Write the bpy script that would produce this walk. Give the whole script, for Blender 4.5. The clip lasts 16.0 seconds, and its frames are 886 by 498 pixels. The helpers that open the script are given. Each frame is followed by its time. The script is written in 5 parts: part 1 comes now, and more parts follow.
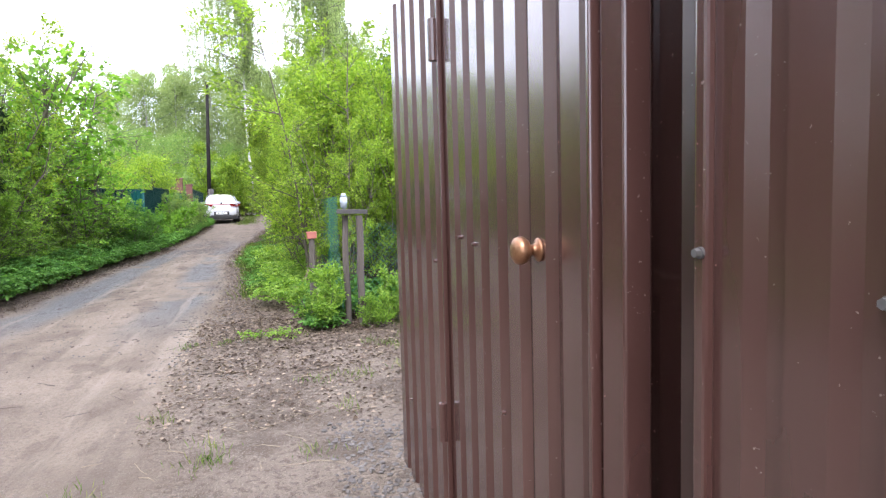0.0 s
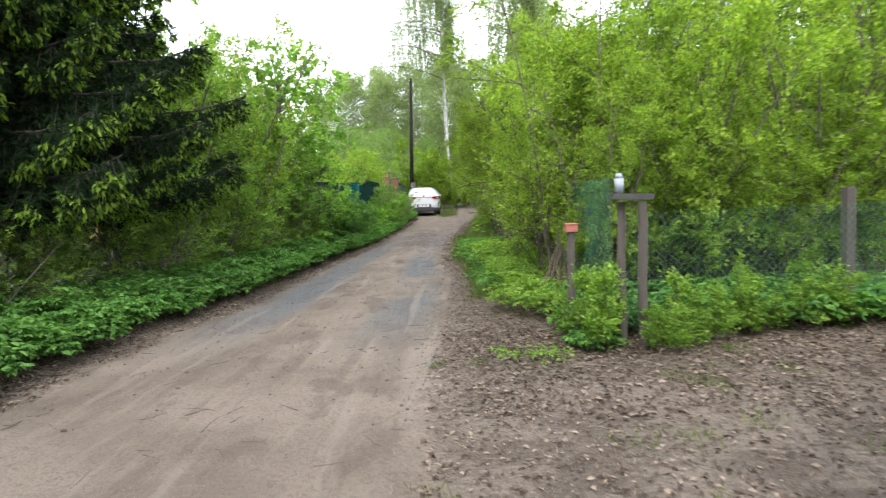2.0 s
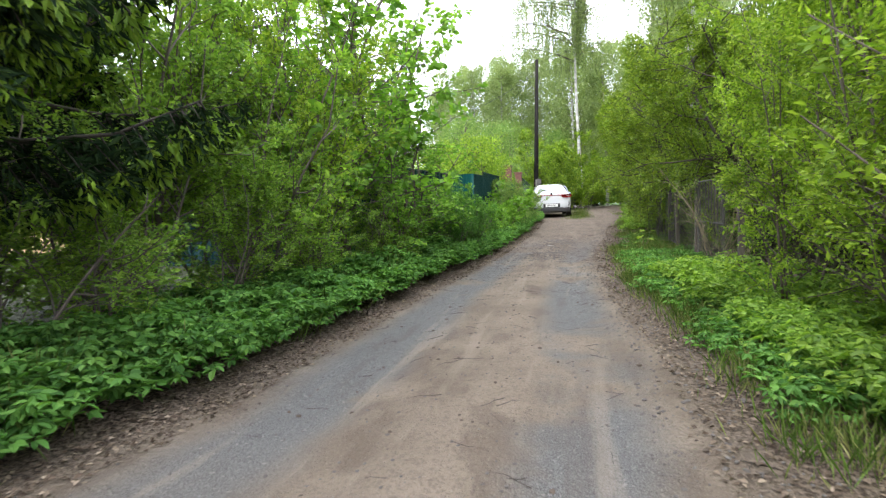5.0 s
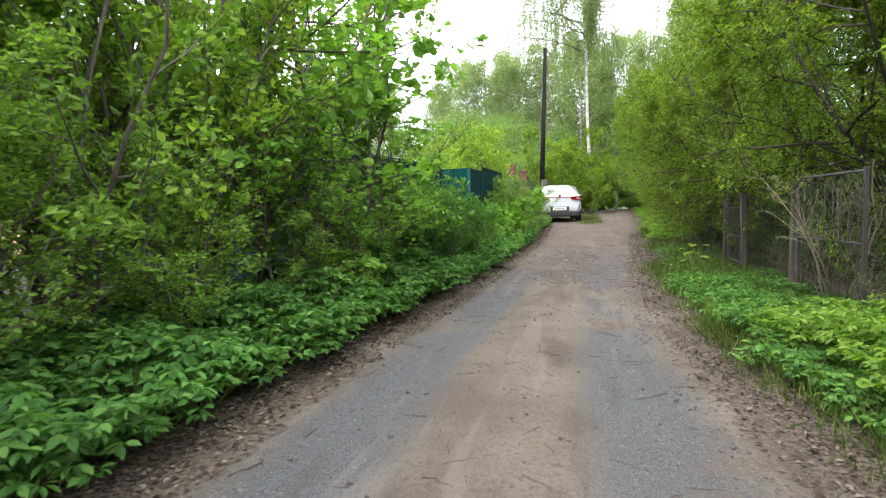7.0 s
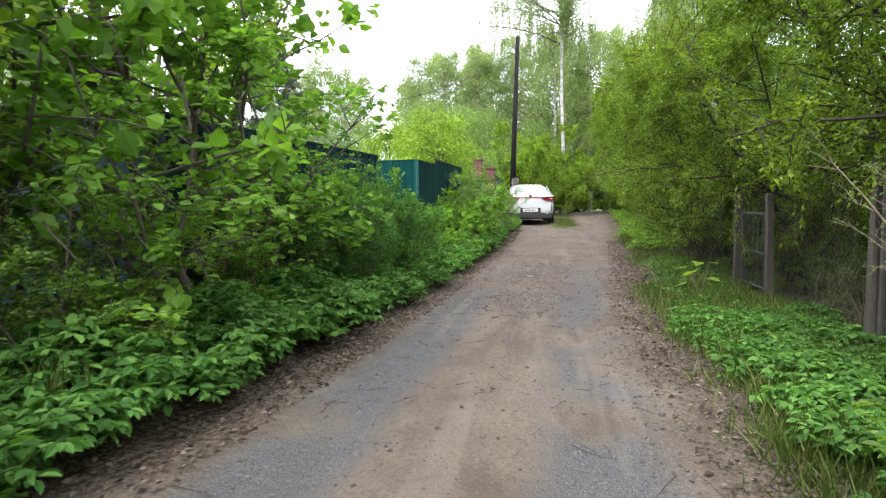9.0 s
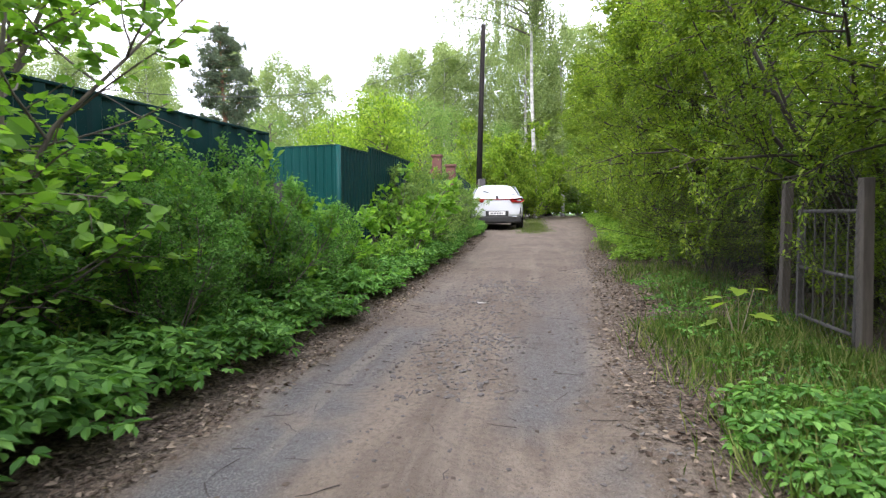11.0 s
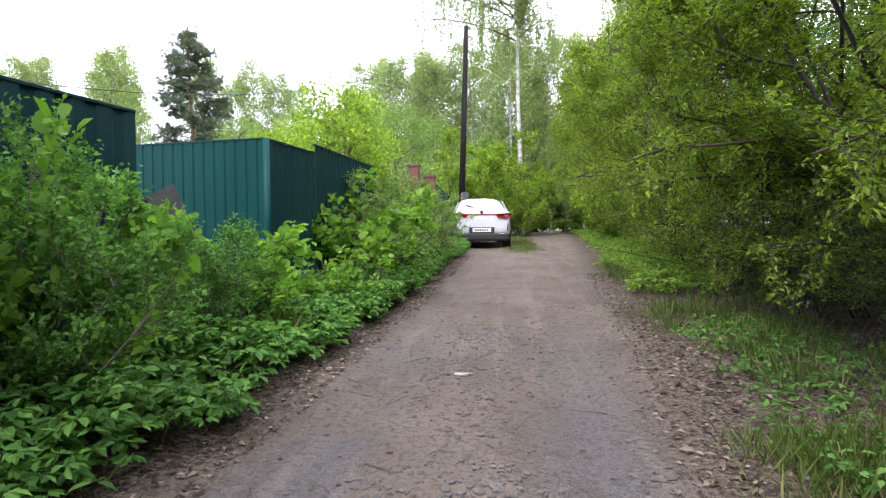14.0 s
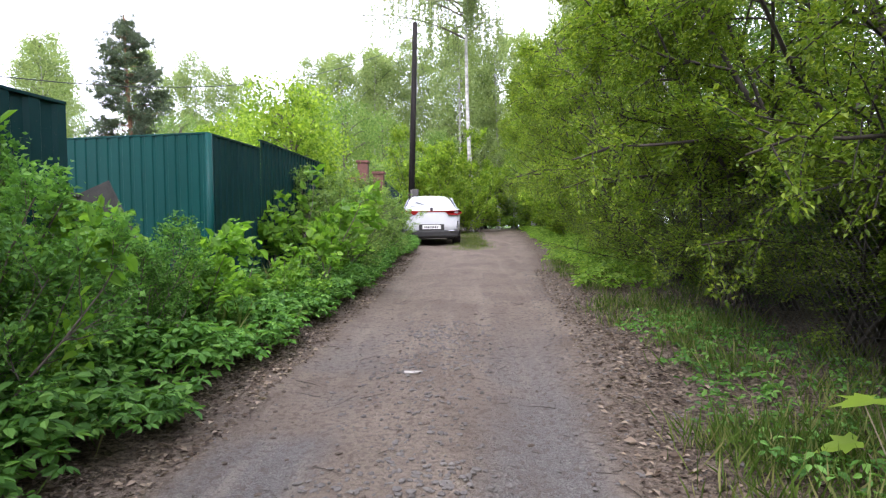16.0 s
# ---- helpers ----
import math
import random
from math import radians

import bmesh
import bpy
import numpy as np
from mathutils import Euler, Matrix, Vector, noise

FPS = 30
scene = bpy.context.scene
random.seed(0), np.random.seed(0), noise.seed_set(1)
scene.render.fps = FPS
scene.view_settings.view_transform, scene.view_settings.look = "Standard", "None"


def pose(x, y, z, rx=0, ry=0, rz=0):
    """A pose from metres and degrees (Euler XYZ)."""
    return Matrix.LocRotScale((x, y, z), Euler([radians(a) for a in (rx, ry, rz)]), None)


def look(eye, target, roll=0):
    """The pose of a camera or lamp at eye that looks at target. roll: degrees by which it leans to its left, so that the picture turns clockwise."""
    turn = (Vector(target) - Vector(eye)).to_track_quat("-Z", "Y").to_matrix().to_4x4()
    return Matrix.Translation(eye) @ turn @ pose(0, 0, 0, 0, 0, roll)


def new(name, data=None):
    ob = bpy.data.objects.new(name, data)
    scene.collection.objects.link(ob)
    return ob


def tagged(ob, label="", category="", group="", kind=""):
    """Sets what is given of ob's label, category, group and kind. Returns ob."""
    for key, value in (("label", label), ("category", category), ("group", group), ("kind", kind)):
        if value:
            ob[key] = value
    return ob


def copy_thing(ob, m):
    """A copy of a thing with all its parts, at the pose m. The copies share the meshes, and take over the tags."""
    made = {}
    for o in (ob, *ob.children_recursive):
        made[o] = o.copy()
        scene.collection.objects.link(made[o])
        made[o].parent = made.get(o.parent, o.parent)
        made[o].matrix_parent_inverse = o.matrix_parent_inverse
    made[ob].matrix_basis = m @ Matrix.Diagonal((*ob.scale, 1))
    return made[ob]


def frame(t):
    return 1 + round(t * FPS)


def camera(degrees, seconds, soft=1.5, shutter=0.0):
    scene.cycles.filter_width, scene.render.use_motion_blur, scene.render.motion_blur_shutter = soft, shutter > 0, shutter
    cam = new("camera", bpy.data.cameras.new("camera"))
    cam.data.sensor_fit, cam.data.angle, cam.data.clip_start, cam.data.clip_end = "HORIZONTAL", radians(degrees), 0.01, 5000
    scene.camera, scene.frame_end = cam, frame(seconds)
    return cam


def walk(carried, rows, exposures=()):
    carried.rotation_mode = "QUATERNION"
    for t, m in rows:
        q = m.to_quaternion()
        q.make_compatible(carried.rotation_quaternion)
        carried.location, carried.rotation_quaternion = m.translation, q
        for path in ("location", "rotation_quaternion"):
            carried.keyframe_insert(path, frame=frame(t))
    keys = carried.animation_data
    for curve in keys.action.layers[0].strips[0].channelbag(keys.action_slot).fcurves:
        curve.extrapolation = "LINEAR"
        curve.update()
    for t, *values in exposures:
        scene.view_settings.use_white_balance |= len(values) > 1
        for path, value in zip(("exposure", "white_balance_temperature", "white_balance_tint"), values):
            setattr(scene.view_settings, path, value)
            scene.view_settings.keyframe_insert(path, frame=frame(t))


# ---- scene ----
cam = camera(74.3, 16.0, 1.3, 0.2)
PATH = [
    (0, (-0.016, -2.309, 1.899), (0.556, -0.398, 1.744), -1.6),
    (0.5, (-0.069, -2.228, 1.89), (0.5, -0.317, 1.736), -1.4),
    (1, (-0.282, -1.928, 1.882), (0.265, -0.011, 1.719), -1.3),
    (1.5, (-0.443, -1.521, 1.867), (-0.078, 0.439, 1.698), -1.6),
    (2, (-0.538, -0.94, 1.86), (-0.588, 1.053, 1.701), -2.3),
    (2.5, (-0.617, -0.274, 1.872), (-0.908, 1.699, 1.721), -2.4),
    (3, (-0.671, 0.444, 1.855), (-1.135, 2.384, 1.712), -2.6),
    (3.5, (-0.745, 1.162, 1.833), (-1.24, 3.095, 1.69), -2.7),
    (4, (-0.829, 1.849, 1.839), (-1.324, 3.782, 1.706), -2.9),
    (4.2, (-0.879, 2.14, 1.813), (-1.365, 4.076, 1.678), -2.9),
    (6.3, (-1.451, 5.156, 1.725), (-1.871, 7.108, 1.595), -1.7),
    (6.5, (-1.462, 5.425, 1.75), (-1.9, 7.372, 1.62), -1.3),
    (7, (-1.482, 6.0, 1.756), (-1.933, 7.944, 1.625), -1.3),
    (7.5, (-1.487, 6.618, 1.757), (-1.939, 8.561, 1.623), -1.2),
    (8, (-1.449, 7.186, 1.773), (-1.874, 9.135, 1.637), -1.0),
    (8.5, (-1.446, 7.726, 1.789), (-1.859, 9.678, 1.655), -0.6),
    (9, (-1.419, 8.201, 1.771), (-1.785, 10.162, 1.636), -0.4),
    (9.5, (-1.361, 8.736, 1.764), (-1.705, 10.701, 1.627), -0.4),
    (9.7, (-1.34, 8.981, 1.782), (-1.66, 10.95, 1.646), -0.3),
    (11.8, (-1.3, 11.422, 1.678), (-1.575, 13.4, 1.57), -0.5),
    (12, (-1.315, 11.623, 1.705), (-1.616, 13.598, 1.599), -0.4),
    (12.5, (-1.342, 12.017, 1.721), (-1.668, 13.987, 1.615), -0.4),
    (13, (-1.396, 12.342, 1.747), (-1.734, 14.311, 1.642), -0.2),
    (13.5, (-1.414, 12.485, 1.75), (-1.7, 14.463, 1.664), -0.3),
    (14, (-1.418, 12.523, 1.743), (-1.641, 14.509, 1.677), -0.5),
    (14.5, (-1.421, 12.509, 1.749), (-1.586, 14.501, 1.68), -0.6),
    (15, (-1.425, 12.524, 1.747), (-1.541, 14.519, 1.675), -0.5),
    (15.5, (-1.425, 12.522, 1.75), (-1.503, 14.519, 1.675), -0.4),
    (16, (-1.415, 12.532, 1.747), (-1.468, 14.53, 1.669), -0.6),
]
EXPOSURES = [(0, 1.78, 6150, 19), (1.0, 1.72, 6150, 18), (2.0, 1.34, 6450, 11), (3.0, 1.36, 6450, 11), (7.0, 1.46, 6450, 12), (9.7, 1.47, 6450, 13), (12.0, 1.44, 6250, 20), (16.0, 1.44, 6250, 21)]
walk(cam, [(t, look(eye, target, roll)) for t, eye, target, roll in PATH], EXPOSURES)

# ---- world, sun and exposure: a bright overcast spring day ----
world = bpy.data.worlds.new("overcast_sky")
scene.world = world
world.use_nodes = True
wn, wl = world.node_tree.nodes, world.node_tree.links
wn.clear()
sky = wn.new("ShaderNodeTexSky")
sky.sky_type, sky.sun_disc = "NISHITA", False
sky.sun_elevation, sky.sun_rotation = radians(48), radians(200)
sky.dust_density, sky.air_density = 4.0, 1.0
cloud = wn.new("ShaderNodeMixRGB")
cloud.inputs["Fac"].default_value = 0.82
cloud.inputs["Color2"].default_value = (15.4, 16.2, 17.7, 1)
bg = wn.new("ShaderNodeBackground")
bg.inputs["Strength"].default_value = 0.10
wo = wn.new("ShaderNodeOutputWorld")
wl.new(sky.outputs[0], cloud.inputs["Color1"])
wl.new(cloud.outputs[0], bg.inputs["Color"])
wl.new(bg.outputs[0], wo.inputs["Surface"])
sun_data = bpy.data.lights.new("sun", "SUN")
sun_data.energy, sun_data.angle, sun_data.color = 1.2, radians(25), (1.0, 0.97, 0.92)
sun = new("sun", sun_data)
sun.matrix_world = look((-12, -25, 50), (0, 10, 0))
scene.view_settings.exposure = 1.3


# ---- materials ----
def material(name):
    m = bpy.data.materials.new(name)
    m.use_nodes = True
    n, l = m.node_tree.nodes, m.node_tree.links
    return m, n, l, n["Principled BSDF"]


def ramp(n, stops):
    r = n.new("ShaderNodeValToRGB")
    e = r.color_ramp.elements
    while len(e) < len(stops):
        e.new(0.5)
    for k, (p, c) in enumerate(stops):
        e[k].position, e[k].color = p, (*c, 1)
    return r


def noisy(n, l, scale, detail=6.0, coord="Object", stretch=None, rough=0.55):
    tc = n.new("ShaderNodeTexCoord")
    t = n.new("ShaderNodeTexNoise")
    t.inputs["Scale"].default_value, t.inputs["Detail"].default_value = scale, detail
    t.inputs["Roughness"].default_value = rough
    src = tc.outputs[coord]
    if stretch:
        mp = n.new("ShaderNodeMapping")
        mp.inputs["Scale"].default_value = stretch
        l.new(src, mp.inputs["Vector"])
        src = mp.outputs[0]
    l.new(src, t.inputs["Vector"])
    return t


def bump(n, l, height, strength, distance, into):
    b = n.new("ShaderNodeBump")
    b.inputs["Strength"].default_value, b.inputs["Distance"].default_value = strength, distance
    l.new(height, b.inputs["Height"])
    l.new(b.outputs[0], into.inputs["Normal"])
    return b


def plain(name, c1, c2, scale=8.0, rough=0.7, metal=0.0, relief=0.3, dist=0.01, stretch=None, spec=0.5, coat=0.0):
    """Two tones mixed by coarse and fine noise, with relief."""
    m, n, l, p = material(name)
    a = noisy(n, l, scale, 8.0, stretch=stretch)
    b = noisy(n, l, scale * 9, 4.0, stretch=stretch)
    mx = n.new("ShaderNodeMath")
    mx.operation = "MULTIPLY_ADD"
    mx.inputs[1].default_value = 0.35
    l.new(b.outputs["Fac"], mx.inputs[0])
    sc = n.new("ShaderNodeMath")
    sc.operation = "MULTIPLY"
    sc.inputs[1].default_value = 0.65
    l.new(a.outputs["Fac"], sc.inputs[0])
    l.new(sc.outputs[0], mx.inputs[2])
    r = ramp(n, [(0.32, c1), (0.68, c2)])
    l.new(mx.outputs[0], r.inputs[0])
    l.new(r.outputs[0], p.inputs["Base Color"])
    p.inputs["Roughness"].default_value, p.inputs["Metallic"].default_value = rough, metal
    p.inputs["Specular IOR Level"].default_value = spec
    p.inputs["Coat Weight"].default_value = coat
    if relief:
        bump(n, l, mx.outputs[0], relief, dist, p)
    return m


def leafy(name, dark, mid, light, through_amount=0.45, rough=0.5, spec=0.3):
    """Leaves: each takes its own tone, and lets light through."""
    m, n, l, p = material(name)
    g = n.new("ShaderNodeNewGeometry")
    r = ramp(n, [(0.0, dark), (0.55, mid), (1.0, light)])
    l.new(g.outputs["Random Per Island"], r.inputs[0])
    big = noisy(n, l, 0.9, 3.0)
    hs = n.new("ShaderNodeHueSaturation")
    mr = n.new("ShaderNodeMapRange")
    mr.inputs["From Min"].default_value, mr.inputs["From Max"].default_value = 0.3, 0.7
    mr.inputs["To Min"].default_value, mr.inputs["To Max"].default_value = 0.75, 1.25
    l.new(big.outputs["Fac"], mr.inputs["Value"])
    l.new(mr.outputs[0], hs.inputs["Value"])
    l.new(r.outputs[0], hs.inputs["Color"])
    l.new(hs.outputs[0], p.inputs["Base Color"])
    p.inputs["Roughness"].default_value = rough
    p.inputs["Specular IOR Level"].default_value = spec
    tr = n.new("ShaderNodeBsdfTranslucent")
    warm = n.new("ShaderNodeMixRGB")
    warm.blend_type = "MULTIPLY"
    warm.inputs["Fac"].default_value = 1.0
    warm.inputs["Color2"].default_value = (1.12, 1.2, 0.5, 1)
    l.new(hs.outputs[0], warm.inputs["Color1"])
    l.new(warm.outputs[0], tr.inputs["Color"])
    ms = n.new("ShaderNodeMixShader")
    ms.inputs["Fac"].default_value = through_amount
    l.new(p.outputs[0], ms.inputs[1])
    l.new(tr.outputs[0], ms.inputs[2])
    l.new(ms.outputs[0], n["Material Output"].inputs["Surface"])
    return m


LEAF_FRESH = leafy("fresh_leaves", (0.11, 0.20, 0.022), (0.22, 0.34, 0.038), (0.36, 0.48, 0.065), 0.54)
LEAF_GREEN = leafy("green_leaves", (0.095, 0.185, 0.028), (0.185, 0.32, 0.048), (0.30, 0.45, 0.08), 0.54)
LEAF_BROAD = leafy("broad_leaves", (0.085, 0.19, 0.026), (0.155, 0.31, 0.042), (0.26, 0.44, 0.07), 0.56)
LEAF_YELLOW = leafy("yellow_green_leaves", (0.075, 0.130, 0.016), (0.145, 0.228, 0.026), (0.27, 0.345, 0.042), 0.52)
LEAF_GREY = leafy("grey_green_leaves", (0.10, 0.18, 0.05), (0.17, 0.27, 0.08), (0.27, 0.38, 0.12), 0.5)
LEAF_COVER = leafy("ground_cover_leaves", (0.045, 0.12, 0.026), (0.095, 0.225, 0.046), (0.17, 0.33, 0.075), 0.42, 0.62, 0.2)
# shade put into the colour: dark leaves for undergrowth and dense background trees
LEAF_SHADED = leafy("shade_darkened_leaves", (0.030, 0.070, 0.012), (0.060, 0.125, 0.020), (0.12, 0.21, 0.035), 0.4)
# birch leaves paled and greyed, so the colour itself holds distance haze
LEAF_WOOD_HAZED = leafy("haze_paled_leaves", (0.16, 0.225, 0.095), (0.24, 0.31, 0.14), (0.33, 0.40, 0.19), 0.55)
NEEDLE_DARK = leafy("old_needles", (0.010, 0.022, 0.010), (0.018, 0.036, 0.014), (0.03, 0.055, 0.018), 0.15, 0.8, 0.05)
NEEDLE_TIP = leafy("young_needles", (0.09, 0.17, 0.014), (0.15, 0.26, 0.02), (0.24, 0.36, 0.035), 0.4, 0.6)
# far pine: needle colour lightened and greyed to imitate haze
NEEDLE_PINE_HAZED = leafy("haze_greyed_pine_needles", (0.06, 0.09, 0.062), (0.10, 0.135, 0.092), (0.15, 0.185, 0.125), 0.35, 0.6)
GRASS = leafy("grass_blades", (0.045, 0.085, 0.014), (0.09, 0.155, 0.026), (0.24, 0.24, 0.10), 0.35, 0.6, 0.1)
DRY_LEAF = leafy("dry_leaves", (0.035, 0.023, 0.016), (0.085, 0.06, 0.042), (0.26, 0.205, 0.155), 0.1, 0.8)
DRY_STEM = plain("dry_stems", (0.16, 0.12, 0.08), (0.32, 0.27, 0.19), 20, 0.9)
BARK = plain("grey_brown_bark", (0.055, 0.045, 0.036), (0.15, 0.125, 0.10), 14, 0.9, relief=0.8, stretch=(1, 1, 0.25))
BARK_DARK = plain("dark_bark", (0.02, 0.016, 0.013), (0.06, 0.048, 0.038), 16, 0.9, relief=0.8, stretch=(1, 1, 0.25))
BARK_PINE = plain("pine_bark", (0.12, 0.06, 0.035), (0.30, 0.16, 0.09), 6, 0.9, relief=0.8)
BARK_BIRCH = plain("birch_bark", (0.10, 0.095, 0.085), (0.62, 0.60, 0.56), 3, 0.8, relief=0.4, stretch=(1, 1, 2.5))
OLD_WOOD = plain("weathered_wood", (0.045, 0.038, 0.032), (0.12, 0.102, 0.085), 10, 0.9, relief=0.6, stretch=(1, 1, 0.12))
POLE_WOOD = plain("tarred_pole_wood", (0.009, 0.008, 0.008), (0.028, 0.025, 0.023), 9, 0.95, spec=0.1, relief=0.7, stretch=(1, 1, 0.1))
CONCRETE = plain("weathered_concrete", (0.10, 0.095, 0.085), (0.20, 0.19, 0.172), 6, 0.92, relief=0.5)
RUST = plain("rusty_iron", (0.06, 0.035, 0.025), (0.17, 0.10, 0.07), 18, 0.85, relief=0.4, dist=0.003)
GREY_IRON = plain("grey_painted_iron", (0.035, 0.033, 0.031), (0.085, 0.08, 0.076), 15, 0.7, relief=0.3, dist=0.003)
BOX_RED = plain("faded_red_paint", (0.28, 0.085, 0.06), (0.40, 0.15, 0.11), 12, 0.7)
DARK_CAP = plain("dark_roofing_felt", (0.03, 0.03, 0.03), (0.07, 0.065, 0.06), 14, 0.9)
NET_GREEN = plain("green_plastic_net", (0.015, 0.10, 0.06), (0.03, 0.17, 0.10), 20, 0.5, relief=0)
WIRE = plain("galvanised_wire", (0.025, 0.023, 0.02), (0.06, 0.055, 0.05), 30, 0.6, relief=0)
CABLE = plain("black_cable", (0.02, 0.02, 0.02), (0.05, 0.05, 0.05), 10, 0.6, relief=0)


def sheet_metal(name, c1, c2, rough, spec=0.5):
    """Painted profiled steel: dust streaks down the sheet and small worn specks."""
    m, n, l, p = material(name)
    a = noisy(n, l, 2.2, 6.0, stretch=(1, 1, 0.18))
    r = ramp(n, [(0.3, c1), (0.7, c2)])
    l.new(a.outputs["Fac"], r.inputs[0])
    sp = noisy(n, l, 130, 2.0)
    sr = ramp(n, [(0.72, (0, 0, 0)), (0.76, (1, 1, 1))])
    l.new(sp.outputs["Fac"], sr.inputs[0])
    mx = n.new("ShaderNodeMixRGB")
    mx.inputs["Color2"].default_value = (0.15, 0.115, 0.10, 1)
    l.new(sr.outputs[0], mx.inputs["Fac"])
    l.new(r.outputs[0], mx.inputs["Color1"])
    l.new(mx.outputs[0], p.inputs["Base Color"])
    rr = n.new("ShaderNodeMapRange")
    rr.inputs["To Min"].default_value, rr.inputs["To Max"].default_value = rough - 0.06, rough + 0.12
    l.new(a.outputs["Fac"], rr.inputs["Value"])
    l.new(rr.outputs[0], p.inputs["Roughness"])
    p.inputs["Specular IOR Level"].default_value = spec
    fine = noisy(n, l, 3.5, 3.0)
    bump(n, l, fine.outputs["Fac"], 0.05, 0.02, p)
    return m


STEEL_BROWN = sheet_metal("brown_profiled_steel", (0.045, 0.0205, 0.0170), (0.065, 0.031, 0.025), 0.17, 0.95)
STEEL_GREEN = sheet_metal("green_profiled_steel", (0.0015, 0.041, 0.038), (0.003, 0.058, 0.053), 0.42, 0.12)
# for the dark fence, and the teal fence's side with shade in the colour
STEEL_DARK_AND_SHADED = sheet_metal("dark_and_shaded_green_steel", (0.002, 0.022, 0.023), (0.004, 0.031, 0.031), 0.40, 0.15)
COPPER = plain("worn_copper_plated_metal", (0.20, 0.09, 0.045), (0.36, 0.20, 0.11), 25, 0.34, metal=0.75, relief=0.05)
HOUSE_WALL = plain("grey_plank_wall", (0.24, 0.25, 0.25), (0.40, 0.41, 0.40), 3, 0.9)
BRICK_TAN = plain("yellow_brick_wall", (0.50, 0.34, 0.16), (0.68, 0.50, 0.27), 9, 0.9)
ROOF_GREY = plain("weathered_slate_sheets", (0.10, 0.09, 0.085), (0.22, 0.20, 0.18), 4, 0.9)
BRICK_RED = plain("red_brick", (0.085, 0.038, 0.030), (0.155, 0.068, 0.053), 9, 0.9)
WHITE_TRIM = plain("white_painted_wood", (0.68, 0.68, 0.66), (0.82, 0.82, 0.80), 6, 0.6)
GLASS = plain("dark_window_glass", (0.04, 0.05, 0.06), (0.07, 0.08, 0.09), 2, 0.08, relief=0)
CAR_WHITE = plain("white_car_paint", (0.58, 0.60, 0.63), (0.64, 0.66, 0.68), 2, 0.25, relief=0, coat=0.6)
# pale base colour stands in for sky reflected in the car's glass
CAR_GLASS_PALED = plain("sky_paled_car_glass", (0.30, 0.32, 0.34), (0.36, 0.38, 0.40), 2, 0.04, relief=0)
CAR_BLACK = plain("black_plastic", (0.012, 0.012, 0.013), (0.03, 0.03, 0.03), 8, 0.55, relief=0)
LAMP_RED = plain("dark_red_lamp_glass", (0.16, 0.006, 0.008), (0.25, 0.012, 0.014), 4, 0.12, relief=0)
CHROME = plain("chrome_trim", (0.5, 0.5, 0.52), (0.62, 0.62, 0.64), 5, 0.15, metal=1.0, relief=0)
TYRE = plain("tyre_rubber", (0.012, 0.012, 0.012), (0.03, 0.028, 0.026), 12, 0.9)
STONE = plain("road_stones", (0.05, 0.045, 0.042), (0.145, 0.132, 0.12), 12, 0.9)
PAPER = plain("soiled_white_scrap", (0.20, 0.185, 0.17), (0.38, 0.36, 0.335), 20, 0.8)
BOTTLE = plain("cloudy_plastic", (0.20, 0.23, 0.25), (0.30, 0.34, 0.36), 6, 0.25, relief=0)

# ---- the lie of the land ----
GY = [-60, -6, 2, 8.4, 10, 15, 16, 30.5, 37, 45, 70, 900]
GZ = [0.6, 0.68, 0.71, 0.76, 0.80, 0.84, 0.88, 1.24, 1.42, 1.52, 1.50, 1.50]
LEFT_Y, LEFT_X = [-8, 4, 6, 9, 13, 18, 27, 40], [-3.6, -3.45, -3.15, -3.02, -2.75, -2.55, -2.5, -3.6]
RIGHT_Y, RIGHT_X = [-8, 4, 7, 10, 14, 17, 22, 26, 34, 45], [-0.6, -0.55, -0.5, -0.72, -0.72, -0.42, -0.05, 0.3, 0.9, 1.6]


def left_edge(y):
    return np.interp(y, LEFT_Y, LEFT_X)


def right_edge(y):
    return np.interp(y, RIGHT_Y, RIGHT_X)


def waves(x, y, seed, size, octaves=4):
    """Smooth random relief, about -1 to 1."""
    rng = np.random.default_rng(seed)
    out, amp, f, total = 0.0, 1.0, 1.0 / size, 0.0
    for _ in range(octaves):
        for _ in range(3):
            a, ph = rng.uniform(0, 2 * math.pi, 2)
            out = out + amp * np.sin(2 * math.pi * f * (x * math.cos(a) + y * math.sin(a)) + ph) / 3
        total += amp
        amp, f = amp * 0.55, f * 2.1
    return out / total * 1.6


def ground_z(x, y):
    x, y = np.asarray(x, float), np.asarray(y, float)
    z = np.interp(y, GY, GZ)
    near = np.clip((70 - np.abs(y)) / 20, 0, 1)
    mid = (left_edge(y) + right_edge(y)) / 2
    half = (right_edge(y) - left_edge(y)) / 2
    u = (x - mid) / half
    on = np.clip((1.15 - np.abs(u)) / 0.3, 0, 1)
    ruts = np.exp(-((np.abs(u) - 0.52) / 0.2) ** 2)
    z = z - on * 0.028 * ruts * near
    bank = np.clip((left_edge(y) - x) / 0.7, 0, 1)
    z = z + 0.10 * bank * bank * (3 - 2 * bank) * near
    bank = np.clip((x - right_edge(y)) / 1.2, 0, 1)
    z = z + 0.05 * bank * near * np.clip((y - 5) / 3, 0, 1)
    z = z + near * (0.016 * waves(x, y, 3, 1.7) + 0.010 * waves(x, y, 5, 0.45))
    return z


def surface(name, m):
    me = bpy.data.meshes.new(name)
    if m:
        me.materials.append(m)
    return me


